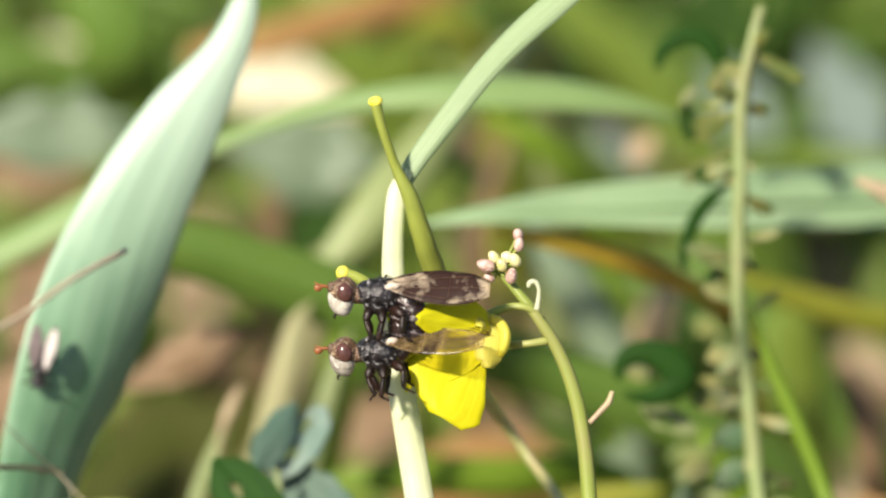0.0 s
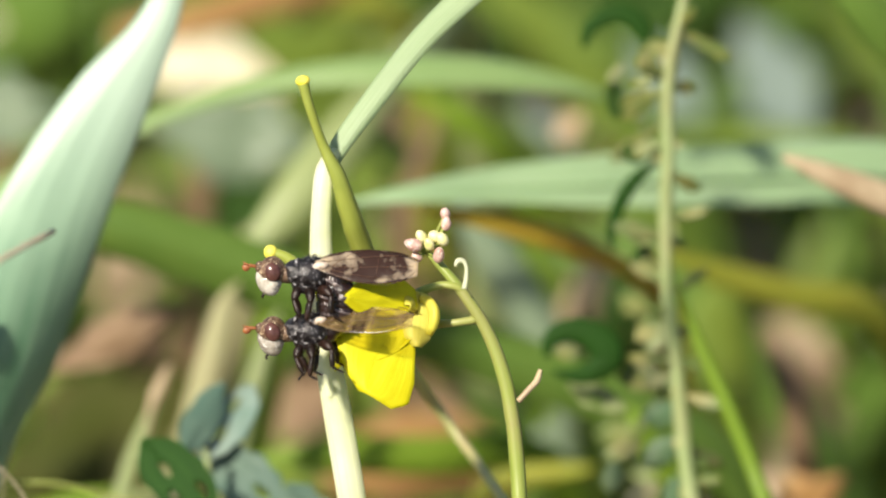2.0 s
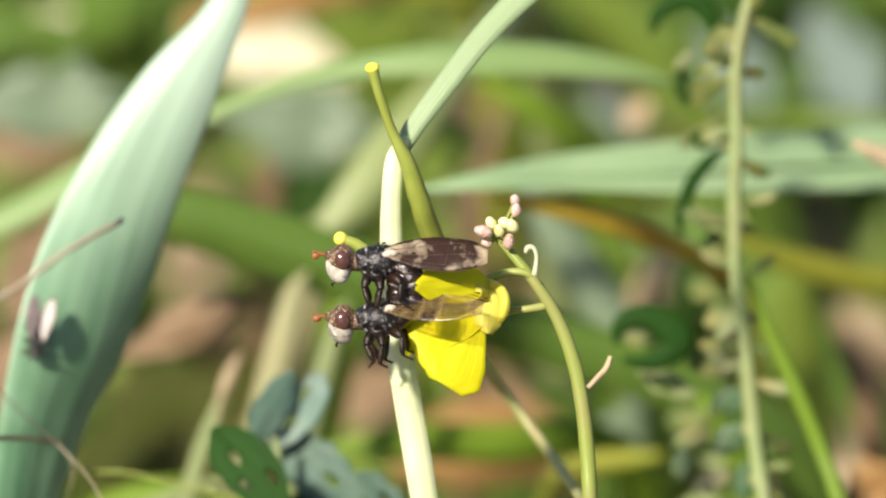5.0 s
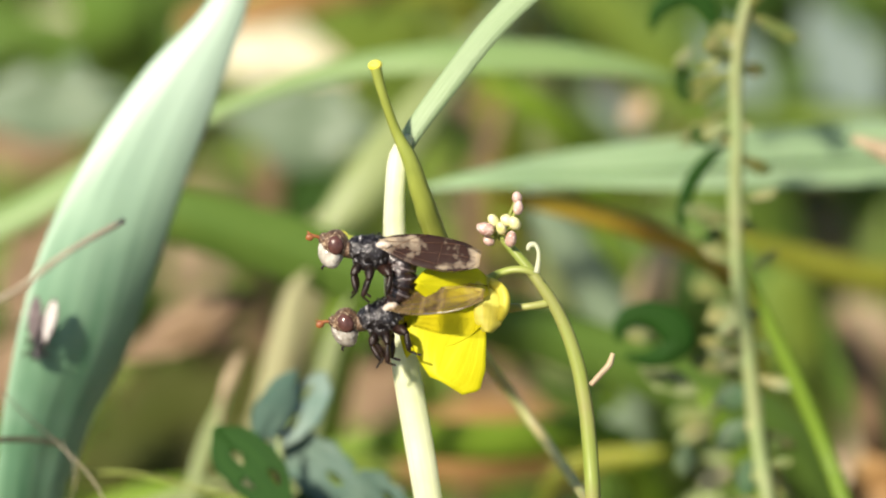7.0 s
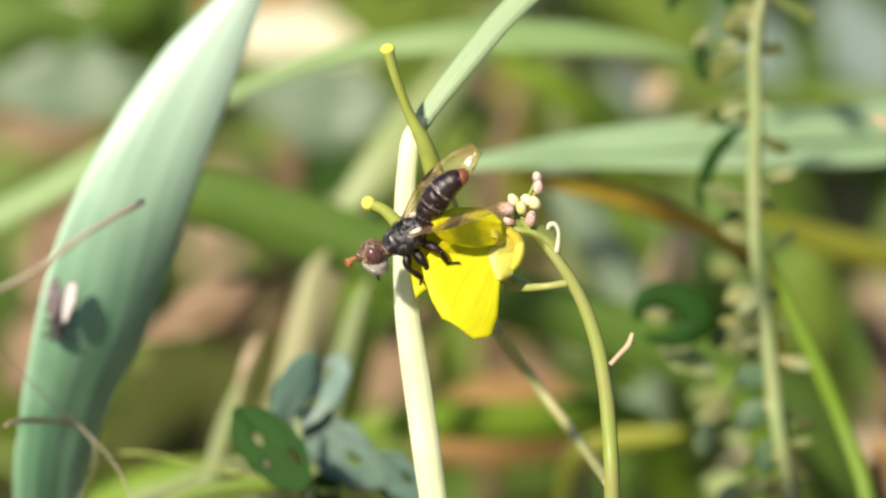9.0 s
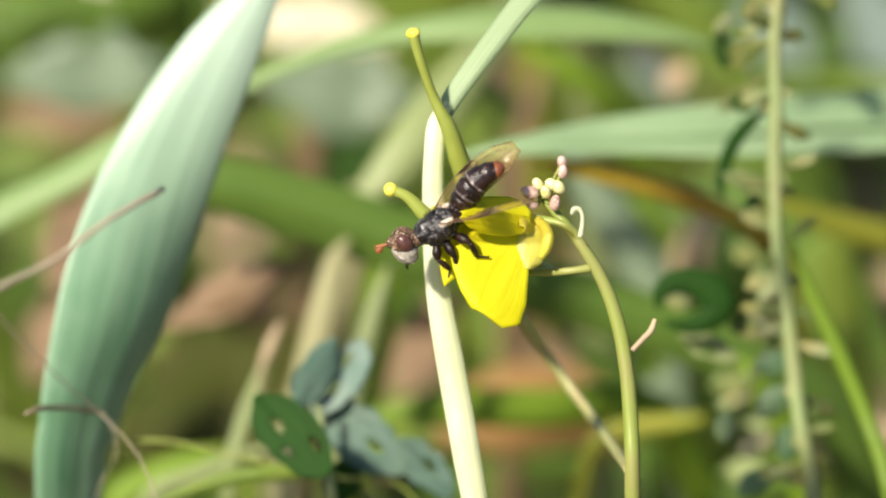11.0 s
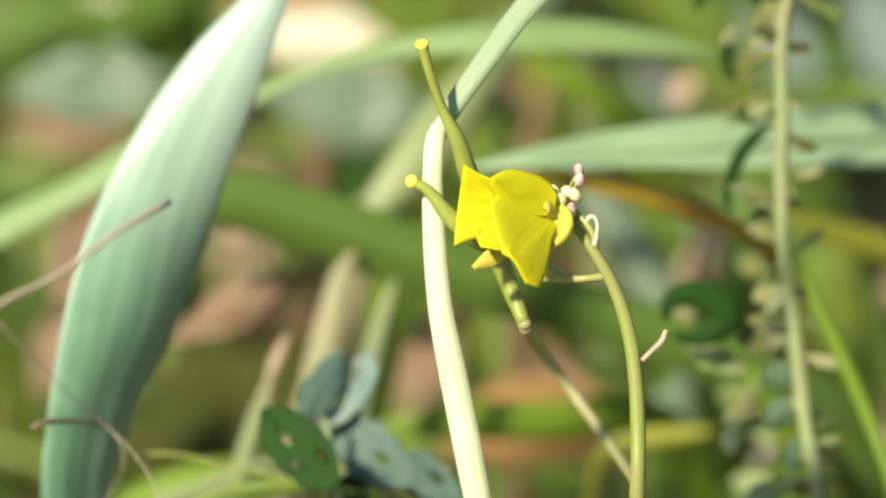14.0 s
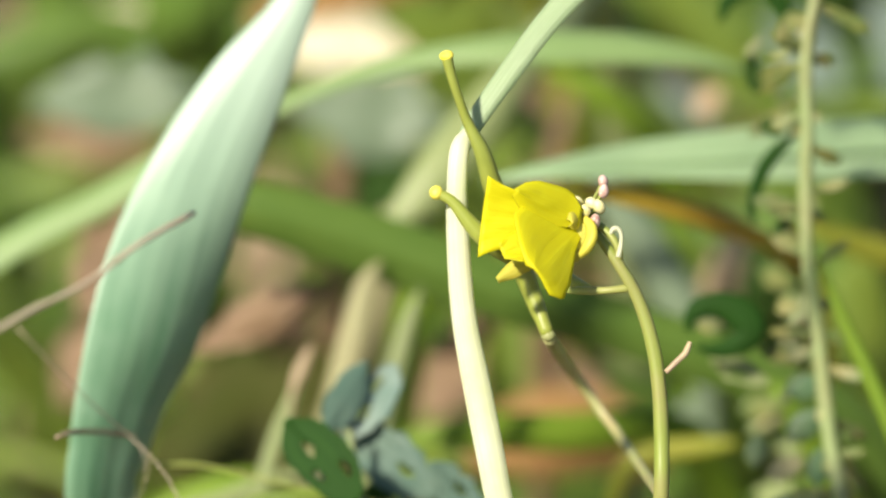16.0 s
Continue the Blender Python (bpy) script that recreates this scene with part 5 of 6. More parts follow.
def build_fly(name, label, bend, tail=1.0):
    root = holder(name, Matrix(), label, "fly", "pair of flies")
    bm = ball(mm(0.05, 0, 0), mm(1.36, 1.06, 1.08), bumps=0.16, seg=44, freq=2600)
    ball(mm(0.85, 0, 0.15), mm(0.85, 0.88, 0.8), bm, seg=30, bumps=0.16, freq=2600)
    ball(mm(-1.0, 0, 0.45), mm(0.5, 0.62, 0.42), bm, seg=16)
    ball(mm(0.3, 0, -0.65), mm(0.9, 0.8, 0.6), bm, seg=16, bumps=0.1)
    part("thorax", bm, CHITIN, root, "black thorax dusted grey")
    rnd = random.Random(3)
    bm = bmesh.new()
    for _ in range(90):
        a, b = rnd.uniform(0, 2 * math.pi), rnd.uniform(0.1, 1.2)
        d = Vector((math.cos(a) * math.sin(b), math.sin(a) * math.sin(b), math.cos(b)))
        p = Vector((d.x * 1.36, d.y * 1.06, d.z * 1.1)) * MM
        tube([tuple(p), tuple(p + (d + Vector((-0.5, 0, 0))) * 0.22 * MM)], [0.000018, 0.000006], 2, 4, bm)
    part("bristles", bm, CHITIN, root)
    # head
    bm = ball(mm(2.1, 0, 0.22), mm(0.78, 0.86, 0.78), bumps=0.08, seg=24, freq=1800)
    tube([tuple(mm(1.0, 0, 0)), tuple(mm(1.8, 0, 0.05))], [0.0005, 0.0005], 3, 10, bm)
    ball(mm(2.72, 0, 0.40), mm(0.34, 0.46, 0.36), bm, seg=14, bumps=0.1, freq=2500)
    head = part("head", bm, HEAD, root, "mottled brown and cream head")
    for s in (1, -1):
        part("eye", ball(mm(2.06, s * 0.62, 0.20), mm(0.45, 0.33, 0.54), turn=Matrix.Rotation(radians(14), 4, "Y"), seg=24), EYE, head, "glossy purple-brown eye")
        bm = tube([tuple(mm(2.95, s * 0.16, 0.46)), tuple(mm(3.4, s * 0.2, 0.52))], [0.00008, 0.00007], 6, 8)
        ball(mm(3.52, s * 0.22, 0.42), mm(0.22, 0.1, 0.20), bm, bumps=0.15, seg=14)
        tube([tuple(mm(3.45, s * 0.24, 0.5)), tuple(mm(3.72, s * 0.34, 0.72))], [0.00004, 0.000015], 3, 5, bm)
        part("antenna", bm, ANTENNA, head, "orange-brown antenna")
    bm = ball(mm(2.32, 0, -0.40), mm(0.64, 0.66, 0.78), turn=Matrix.Rotation(radians(16), 4, "Y"), bumps=0.12, seg=22, freq=1300)
    ball(mm(2.62, 0, -0.10), mm(0.40, 0.50, 0.52), bm, bumps=0.1)
    ball(mm(2.05, 0, -0.42), mm(0.50, 0.74, 0.52), bm, bumps=0.1)
    part("face", bm, FACE if tail < 1.0 else DULL_FACE, head, "inflated shining white face")
    part("proboscis", tube([tuple(mm(2.5, 0, -1.0)), tuple(mm(2.66, 0, -1.18)), tuple(mm(2.6, 0, -1.3))], [0.00008, 0.00007, 0.00005], 12, 6), LEG, head)
    head.scale = (1.15, 1.15, 1.15)
    # abdomen hinged at the thorax
    line = [(0.15, 0, 0.0), (-0.9 * tail, 0, 0.08), (-2.0 * tail, 0, 0.0), (-3.0 * tail, 0, -0.25 * bend), (-3.8 * tail, 0, -0.8 * bend), (-4.2 * tail, 0, -1.35 * bend)]
    rad = [0.5, 0.78, 0.92, 0.9, 0.72, 0.4]
    s = spline([(*p, r) for p, r in zip(line, rad)], 31)
    groove = [0.9 if i in (5, 11, 17, 23) else 1.0 for i in range(31)]
    bm = tube([tuple(mm(*q[:3])) for q in s], [q[3] * MM * g for q, g in zip(s, groove)], 61, 18)
    ab = part("abdomen", bm, SHINY_BLACK, root, "banded black abdomen")
    for i in (6, 12, 18):
        q, p = s[i], s[i + 1]
        bm = tube([tuple(mm(*q[:3])), tuple(mm(*((q[:3] + p[:3]) / 2))), tuple(mm(*p[:3]))], [q[3] * MM * 1.0, q[3] * MM * 1.03, p[3] * MM * 1.0], 6, 18)
        part("band", bm, BAND, ab, "grey dusted band")
    q = s[27]
    part("tail", ball(mm(*q[:3]), mm(0.72, 0.6, 0.52), turn=Matrix.Rotation(radians(-30 * bend), 4, "Y"), bumps=0.08), RED_BROWN if tail == 1.0 else SHINY_BLACK, ab, "red-brown abdomen tip" if tail == 1.0 else "black abdomen tip")
    ab.location = mm(-1.15, 0, 0.0)
    # wings, hinged at the thorax, reaching back along -x
    wings = []
    for sd in (1, -1):
        m = pose(0, 0, 0, 0, 0, 180)
        bm = sheet(m, 6.5 * MM, 2.3 * MM, (0.20, 0.62, 0.90, 1.0, 0.98, 0.84, 0.42), thick=0.00002, cup=0.05, bend=0.03, nu=20, nv=10, seed=sd * 3.0, ruffle=0.01)
        w = part("wing", bm, CLEAR_WING if tail == 1.0 else WING, root, "smoky brown spotted wing")
        for pts in (((0, 0.15), (-2.5, 1.05), (-5.0, 1.12), (-6.3, 0.35)), ((0, 0.1), (-2.5, 0.6), (-4.6, 0.7), (-6.2, 0.15)), ((0, 0), (-2, 0.1), (-4, 0.0), (-6.2, -0.1)), ((0, -0.1), (-2, -0.45), (-4, -0.75), (-5.5, -0.85)), ((-2.4, 0.55), (-2.42, 0.1), (-2.5, -0.5)), ((-3.9, 0.65), (-4.0, -0.7)), ((-1.2, 0.0), (-2.2, -0.8), (-3.0, -1.1))):
            pp = [tuple(mm(x, sd * y, 0.02 + (0.18 * (x / 6) ** 2))) for x, y in pts]
            part("vein", tube(pp, [0.000028 if k == 0 else 0.000016 for k in range(len(pp))], 12, 5), VEIN, w)
        w.location = mm(-0.25, sd * 0.72, 0.72)
        wings.append(w)
        part("wing_scale", ball(mm(-0.60, sd * 0.80, 0.62), mm(0.52, 0.24, 0.22), bumps=0.5, freq=1800), WING_BASE, root, "pale scale at the wing base")
    # legs
    for sd in (1, -1):
        for x0, knee, ankle, toe in ((0.75, (1.05, 1.0, -1.5), (0.7, 1.2, -2.5), (1.05, 1.3, -2.9)),
                                     (0.1, (0.0, 1.4, -1.6), (0.3, 1.4, -2.7), (-0.2, 1.5, -3.0)),
                                     (-0.6, (-1.3, 1.4, -1.2), (-1.2, 1.5, -2.3), (-1.9, 1.6, -2.7))):
            hip = (x0, 0.5, -0.85)
            f = [mm(p[0], sd * p[1], p[2]) for p in (hip, knee, ankle, toe)]
            mid = f[0].lerp(f[1], 0.6) + mm(0, 0, 0.1)
            bm = tube([tuple(f[0]), tuple(mid), tuple(f[1])], [0.00024, 0.00032, 0.00019], 14, 10, wobble=0.3)
            tube([tuple(f[1]), tuple(f[1].lerp(f[2], 0.6)), tuple(f[2])], [0.00016, 0.00021, 0.00013], 12, 8, bm, 0.25)
            for k in range(5):
                a, b = f[2].lerp(f[3], k / 5), f[2].lerp(f[3], (k + 0.95) / 5)
                tube([tuple(a), tuple(a.lerp(b, 0.7)), tuple(b)], [0.00005, 0.00009, 0.00005], 5, 6, bm)
            part("leg", bm, LEG, root, "dark brown bristly leg")
    return root, ab, wings, head


def build_small_fly():
    root = holder("small_fly", Matrix(), "small dark greyish fly resting head down on the broad blade", "fly")

    def big(*v):
        return Vector(v) * 0.00084
    bm = ball(big(0.2, 0, 0.5), big(0.75, 0.5, 0.5), bumps=0.05)
    ball(big(-1.0, 0, 0.45), big(1.0, 0.52, 0.45), bm, bumps=0.05)
    part("body", bm, CHITIN, root)
    part("head", ball(big(1.1, 0, 0.5), big(0.42, 0.52, 0.46)), CHITIN, root)
    for sd in (1, -1):
        m = pose(0, sd * 0.0004, 0.0011, sd * -14, 6, 180 - sd * 4)
        part("wing", sheet(m, 0.0030, 0.0010, (0.2, 0.7, 1, 0.9, 0.3), thick=0.00002, nu=10, nv=6), PALE_WING, root, "pale glassy wing")
        for x0, x1 in ((0.7, 1.3), (0.1, 0.1), (-0.4, -1.1)):
            part("leg", tube([tuple(big(x0, sd * 0.3, 0.3)), tuple(big((x0 + x1) / 2, sd * 0.9, 0.5)), tuple(big(x1, sd * 1.2, 0))], [0.00009, 0.00008, 0.00005], 8, 6), LEG, root)
    return root


build_ground()
build_grass()
build_blades()
pale_blade = build_pale_blade()
build_background()
build_blue_sprig()
build_vine()
build_straws()
plant, pod_a, pod_b, flower, front_petal, flower_stalk = build_plant()
male, male_abdomen, male_wings, male_head = build_fly("fly", "dark fly with white face clasping another fly's back", 1.7, 0.76)
female, female_abdomen, female_wings, female_head = build_fly("fly", "dark fly with white face standing on the yellow flower", 1.0)

small_fly = build_small_fly()


def wing_rows(side, rows):
    """Rows of seconds, splay, roof tilt and lift in degrees for one wing."""
    return [(t, pose(-0.00025, side * 0.00072, 0.00072, -side * roof, lift, -side * splay)) for t, splay, roof, lift in rows]


def abdomen_rows(rows):
    return [(t, pose(-0.00115, 0, 0, 0, raise_, 0)) for t, raise_ in rows]


def motions():
    walk(pale_blade, [
    (0, pose(0.000216, -0.008092, 0.000000, 0.000, -0.000, 0.000)),
    (4, pose(0.000079, -0.008092, -0.000001, -0.000, 0.058, -0.027)),
    (6.5, pose(-0.000741, -0.008093, -0.000002, -0.001, 0.404, -0.188)),
    (7, pose(-0.000877, -0.008093, -0.000001, -0.001, 0.462, -0.215)),
    (7.5, pose(-0.001697, -0.008090, 0.000003, -0.003, 0.808, -0.377)),
    (8, pose(0.000079, -0.008092, -0.000001, -0.000, 0.058, -0.027)),
    (8.1, pose(-0.000877, -0.008093, -0.000001, -0.001, 0.462, -0.215)),
    (8.2, pose(-0.006687, -0.008027, 0.000139, -0.035, 2.917, -1.361)),
    (8.3, pose(-0.001841, -0.008090, 0.000005, -0.003, 0.869, -0.405)),
    (8.4, pose(0.001563, -0.008086, 0.000014, -0.001, -0.569, 0.265)),
    (8.5, pose(-0.002653, -0.008085, 0.000015, -0.006, 1.212, -0.565)),
    (8.6, pose(-0.007703, -0.008004, 0.000189, -0.046, 3.346, -1.562)),
    (8.7, pose(0.003083, -0.008071, 0.000046, -0.006, -1.212, 0.565)),
    (8.8, pose(-0.001038, -0.008092, -0.000001, -0.001, 0.530, -0.247)),
    (8.9, pose(-0.000604, -0.008093, -0.000002, -0.000, 0.346, -0.161)),
    (9, pose(-0.006291, -0.008093, -0.000001, -0.019, 2.183, -1.019)),
    (9.25, pose(-0.000263, -0.008093, -0.000002, -0.000, 0.202, -0.094)),
    (9.5, pose(-0.001150, -0.008092, -0.000000, -0.001, 0.577, -0.269)),
    (12, pose(-0.000467, -0.008093, -0.000002, -0.000, 0.288, -0.135)),
    (12.7, pose(-0.000877, -0.008093, -0.000001, -0.001, 0.462, -0.215)),
    (12.8, pose(-0.000331, -0.008093, -0.000002, -0.000, 0.231, -0.108)),
    (12.9, pose(0.001445, -0.008086, 0.000012, -0.001, -0.519, 0.242)),
    (13, pose(0.001445, -0.008086, 0.000012, -0.001, -0.519, 0.242)),
    (13.5, pose(0.001445, -0.008086, 0.000012, -0.001, -0.519, 0.242)),
    (14, pose(0.001445, -0.008086, 0.000012, -0.001, -0.519, 0.242)),
    (16, pose(0.001445, -0.008086, 0.000012, -0.001, -0.519, 0.242))])
    walk(plant, [
    (0, pose(0.009357, -0.008181, 0.000000, 0.000, -0.000, 0.000)),
    (2, pose(0.009652, -0.008184, -0.000007, -0.000, -0.115, 0.054)),
    (4, pose(0.009652, -0.008184, -0.000007, -0.000, -0.115, 0.054)),
    (6.5, pose(0.007882, -0.008160, 0.000045, -0.001, 0.577, -0.269)),
    (7, pose(0.008472, -0.008169, 0.000025, -0.000, 0.346, -0.161)),
    (7.5, pose(0.006997, -0.008144, 0.000079, -0.003, 0.923, -0.431)),
    (8, pose(0.012012, -0.008201, -0.000043, -0.004, -1.039, 0.484)),
    (8.1, pose(0.010034, -0.008188, -0.000016, -0.000, -0.265, 0.124)),
    (8.2, pose(0.007730, -0.008158, 0.000050, -0.002, 0.636, -0.297)),
    (8.3, pose(0.016773, -0.008181, -0.000000, -0.034, -2.900, 1.354)),
    (8.4, pose(0.019519, -0.008137, 0.000095, -0.064, -3.974, 1.856)),
    (8.5, pose(0.004828, -0.008095, 0.000185, -0.013, 1.773, -0.827)),
    (8.6, pose(-0.008279, -0.007473, 0.001518, -0.197, 6.928, -3.248)),
    (8.7, pose(0.027657, -0.007863, 0.000681, -0.210, -7.163, 3.360)),
    (8.8, pose(0.012493, -0.008202, -0.000046, -0.006, -1.226, 0.572)),
    (8.9, pose(0.006990, -0.008144, 0.000079, -0.003, 0.926, -0.432)),
    (9, pose(0.007882, -0.008160, 0.000045, -0.001, 0.577, -0.269)),
    (9.5, pose(0.004934, -0.008097, 0.000179, -0.012, 1.731, -0.807)),
    (12, pose(0.006113, -0.008126, 0.000118, -0.007, 1.269, -0.592)),
    (12.5, pose(0.006113, -0.008126, 0.000118, -0.007, 1.269, -0.592)),
    (12.7, pose(0.005732, -0.008117, 0.000137, -0.008, 1.418, -0.662)),
    (12.8, pose(0.007455, -0.008153, 0.000061, -0.002, 0.744, -0.347)),
    (12.9, pose(-0.003458, -0.007767, 0.000889, -0.103, 5.026, -2.350)),
    (13, pose(-0.000361, -0.007915, 0.000570, -0.059, 3.807, -1.778)),
    (13.5, pose(0.000227, -0.007940, 0.000517, -0.052, 3.577, -1.670)),
    (14, pose(0.000521, -0.007952, 0.000492, -0.049, 3.461, -1.616)),
    (16, pose(0.000521, -0.007952, 0.000492, -0.049, 3.461, -1.616))])
    walk(pod_a, [
    (0, pose(0.000000, 0.000000, 0.000000, 0.000, -0.000, 0.000)),
    (2, pose(-0.000389, 0.000004, 0.000008, -0.000, 0.152, -0.071)),
    (4, pose(-0.000483, 0.000004, 0.000008, -0.000, 0.189, -0.088)),
    (6.5, pose(0.000161, -0.000018, -0.000039, -0.000, -0.061, 0.029)),
    (7, pose(-0.000617, -0.000011, -0.000023, -0.000, 0.243, -0.113)),
    (7.5, pose(-0.000267, -0.000029, -0.000063, -0.000, 0.108, -0.050)),
    (8, pose(-0.002842, 0.000044, 0.000095, -0.005, 1.112, -0.519)),
    (8.1, pose(-0.002179, 0.000015, 0.000032, -0.003, 0.854, -0.398)),
    (8.2, pose(-0.007859, 0.000074, 0.000159, -0.039, 3.087, -1.441)),
    (8.3, pose(-0.010226, 0.000253, 0.000542, -0.066, 4.009, -1.873)),
    (8.4, pose(-0.008293, 0.000231, 0.000495, -0.043, 3.247, -1.516)),
    (8.5, pose(0.000592, -0.000055, -0.000118, -0.000, -0.226, 0.105)),
    (8.6, pose(0.006865, -0.000140, -0.000301, -0.029, -2.659, 1.241)),
    (8.7, pose(-0.014318, 0.000547, 0.001173, -0.129, 5.618, -2.629)),
    (8.8, pose(-0.004856, 0.000074, 0.000158, -0.015, 1.902, -0.887)),
    (8.9, pose(0.001242, -0.000026, -0.000056, -0.001, -0.484, 0.226)),
    (9, pose(0.002038, -0.000011, -0.000023, -0.003, -0.798, 0.372)),
    (9.5, pose(0.002550, -0.000043, -0.000092, -0.004, -0.994, 0.464)),
    (12, pose(0.002308, -0.000030, -0.000065, -0.003, -0.901, 0.420)),
    (12.5, pose(0.001906, -0.000033, -0.000072, -0.002, -0.743, 0.347)),
    (12.7, pose(0.002126, -0.000037, -0.000078, -0.003, -0.829, 0.387)),
    (12.8, pose(0.001151, -0.000021, -0.000045, -0.001, -0.449, 0.209)),
    (12.9, pose(0.009109, -0.000022, -0.000047, -0.051, -3.553, 1.659)),
    (13, pose(0.005990, -0.000060, -0.000129, -0.022, -2.335, 1.089)),
    (13.5, pose(0.006337, -0.000046, -0.000098, -0.025, -2.472, 1.154)),
    (14, pose(0.006791, -0.000032, -0.000070, -0.029, -2.651, 1.237)),
    (16, pose(0.006791, -0.000032, -0.000070, -0.029, -2.651, 1.237))])
    walk(pod_b, [
    (0, pose(0.000000, 0.000000, 0.000000, 0.000, -0.000, 0.000)),
    (2, pose(-0.000694, -0.000009, -0.000019, -0.000, 0.253, -0.118)),
    (4, pose(-0.001075, -0.000013, -0.000028, -0.001, 0.392, -0.183)),
    (6.5, pose(0.000342, 0.000005, 0.000011, -0.000, -0.125, 0.058)),
    (7, pose(0.000445, 0.000006, 0.000014, -0.000, -0.163, 0.076)),
    (7.5, pose(0.002754, 0.000049, 0.000106, -0.004, -1.006, 0.469)),
    (8, pose(-0.001898, -0.000021, -0.000045, -0.002, 0.692, -0.323)),
    (8.1, pose(0.000300, 0.000004, 0.000009, -0.000, -0.109, 0.051)),
    (8.2, pose(-0.000107, -0.000001, -0.000003, -0.000, 0.039, -0.018)),
    (8.3, pose(-0.012273, 0.000054, 0.000115, -0.082, 4.477, -2.093)),
    (8.4, pose(-0.010550, 0.000019, 0.000041, -0.060, 3.849, -1.798)),
    (8.5, pose(0.011596, 0.000362, 0.000775, -0.073, -4.241, 1.982)),
    (8.6, pose(-0.011481, 0.000037, 0.000078, -0.072, 4.188, -1.957)),
    (8.7, pose(-0.023014, 0.000469, 0.001006, -0.291, 8.407, -3.952)),
    (8.8, pose(-0.003940, -0.000032, -0.000068, -0.008, 1.437, -0.670)),
    (8.9, pose(0.005084, 0.000109, 0.000234, -0.014, -1.857, 0.866)),
    (9, pose(-0.010877, 0.000025, 0.000053, -0.064, 3.968, -1.854)),
    (9.5, pose(-0.007436, -0.000021, -0.000045, -0.030, 2.713, -1.266)),
    (12, pose(-0.007245, -0.000023, -0.000048, -0.028, 2.643, -1.233)),
    (12.5, pose(-0.006941, -0.000025, -0.000053, -0.026, 2.532, -1.182)),
    (12.7, pose(-0.006028, -0.000030, -0.000064, -0.020, 2.199, -1.026)),
    (12.8, pose(-0.017908, 0.000228, 0.000490, -0.175, 6.536, -3.063)),
    (12.9, pose(-0.016694, 0.000183, 0.000392, -0.152, 6.092, -2.853)),
    (13, pose(-0.019072, 0.000276, 0.000593, -0.199, 6.962, -3.264)),
    (13.5, pose(-0.015024, 0.000127, 0.000272, -0.123, 5.482, -2.565)),
    (14, pose(-0.015388, 0.000138, 0.000297, -0.129, 5.615, -2.628)),
    (16, pose(-0.015584, 0.000145, 0.000310, -0.132, 5.687, -2.661))])
    walk(flower, [
    (0, pose(0.053351, 0.003816, 0.008183, -1.699, -19.847, 9.690)),
    (2, pose(0.053120, 0.003774, 0.008093, -1.679, -19.733, 9.629)),
    (4, pose(0.053164, 0.003778, 0.008103, -1.679, -19.733, 9.629)),
    (6.5, pose(0.054865, 0.004068, 0.008723, -1.804, -20.415, 9.995)),
    (7, pose(0.054198, 0.003962, 0.008496, -1.762, -20.188, 9.873)),
    (7.5, pose(0.055447, 0.004191, 0.008988, -1.869, -20.756, 10.179)),
    (8, pose(0.050651, 0.003393, 0.007277, -1.519, -18.822, 9.146)),
    (8.1, pose(0.052398, 0.003707, 0.007950, -1.652, -19.586, 9.550)),
    (8.2, pose(0.019789, 0.000742, 0.001592, -0.255, -7.881, 3.701)),
    (8.3, pose(0.014591, 0.000394, 0.000844, -0.155, -6.160, 2.885)),
    (8.4, pose(0.024013, 0.000928, 0.001991, -0.381, -9.610, 4.529)),
    (8.5, pose(0.054296, 0.003515, 0.007537, -1.692, -19.807, 9.669)),
    (8.6, pose(0.068151, 0.006531, 0.014007, -2.763, -24.870, 12.483)),
    (8.7, pose(0.021722, 0.000925, 0.001985, -0.344, -9.138, 4.302)),
    (8.8, pose(0.032333, 0.001587, 0.003404, -0.634, -12.347, 5.859)),
    (8.9, pose(0.047099, 0.002366, 0.005074, -1.254, -17.181, 8.290)),
    (9, pose(0.040222, 0.002517, 0.005398, -0.951, -15.039, 7.197)),
    (9.5, pose(0.043318, 0.002815, 0.006037, -1.107, -16.183, 7.777)),
    (12, pose(0.042524, 0.002667, 0.005719, -1.043, -15.726, 7.545)),
    (12.5, pose(0.042547, 0.002708, 0.005808, -1.043, -15.726, 7.545)),
    (12.7, pose(0.043032, 0.002507, 0.005376, -1.064, -15.873, 7.620)),
    (12.8, pose(0.036276, 0.001693, 0.003630, -0.751, -13.405, 6.381)),
    (12.9, pose(0.013634, 0.000009, 0.000019, -0.103, -5.026, 2.350)),
    (13, pose(0.009737, 0.000036, 0.000077, -0.059, -3.807, 1.778)),
    (13.5, pose(0.009147, 0.000025, 0.000054, -0.052, -3.577, 1.670)),
    (14, pose(0.008852, 0.000020, 0.000043, -0.049, -3.461, 1.616)),
    (16, pose(0.008852, 0.000020, 0.000043, -0.049, -3.461, 1.616))])
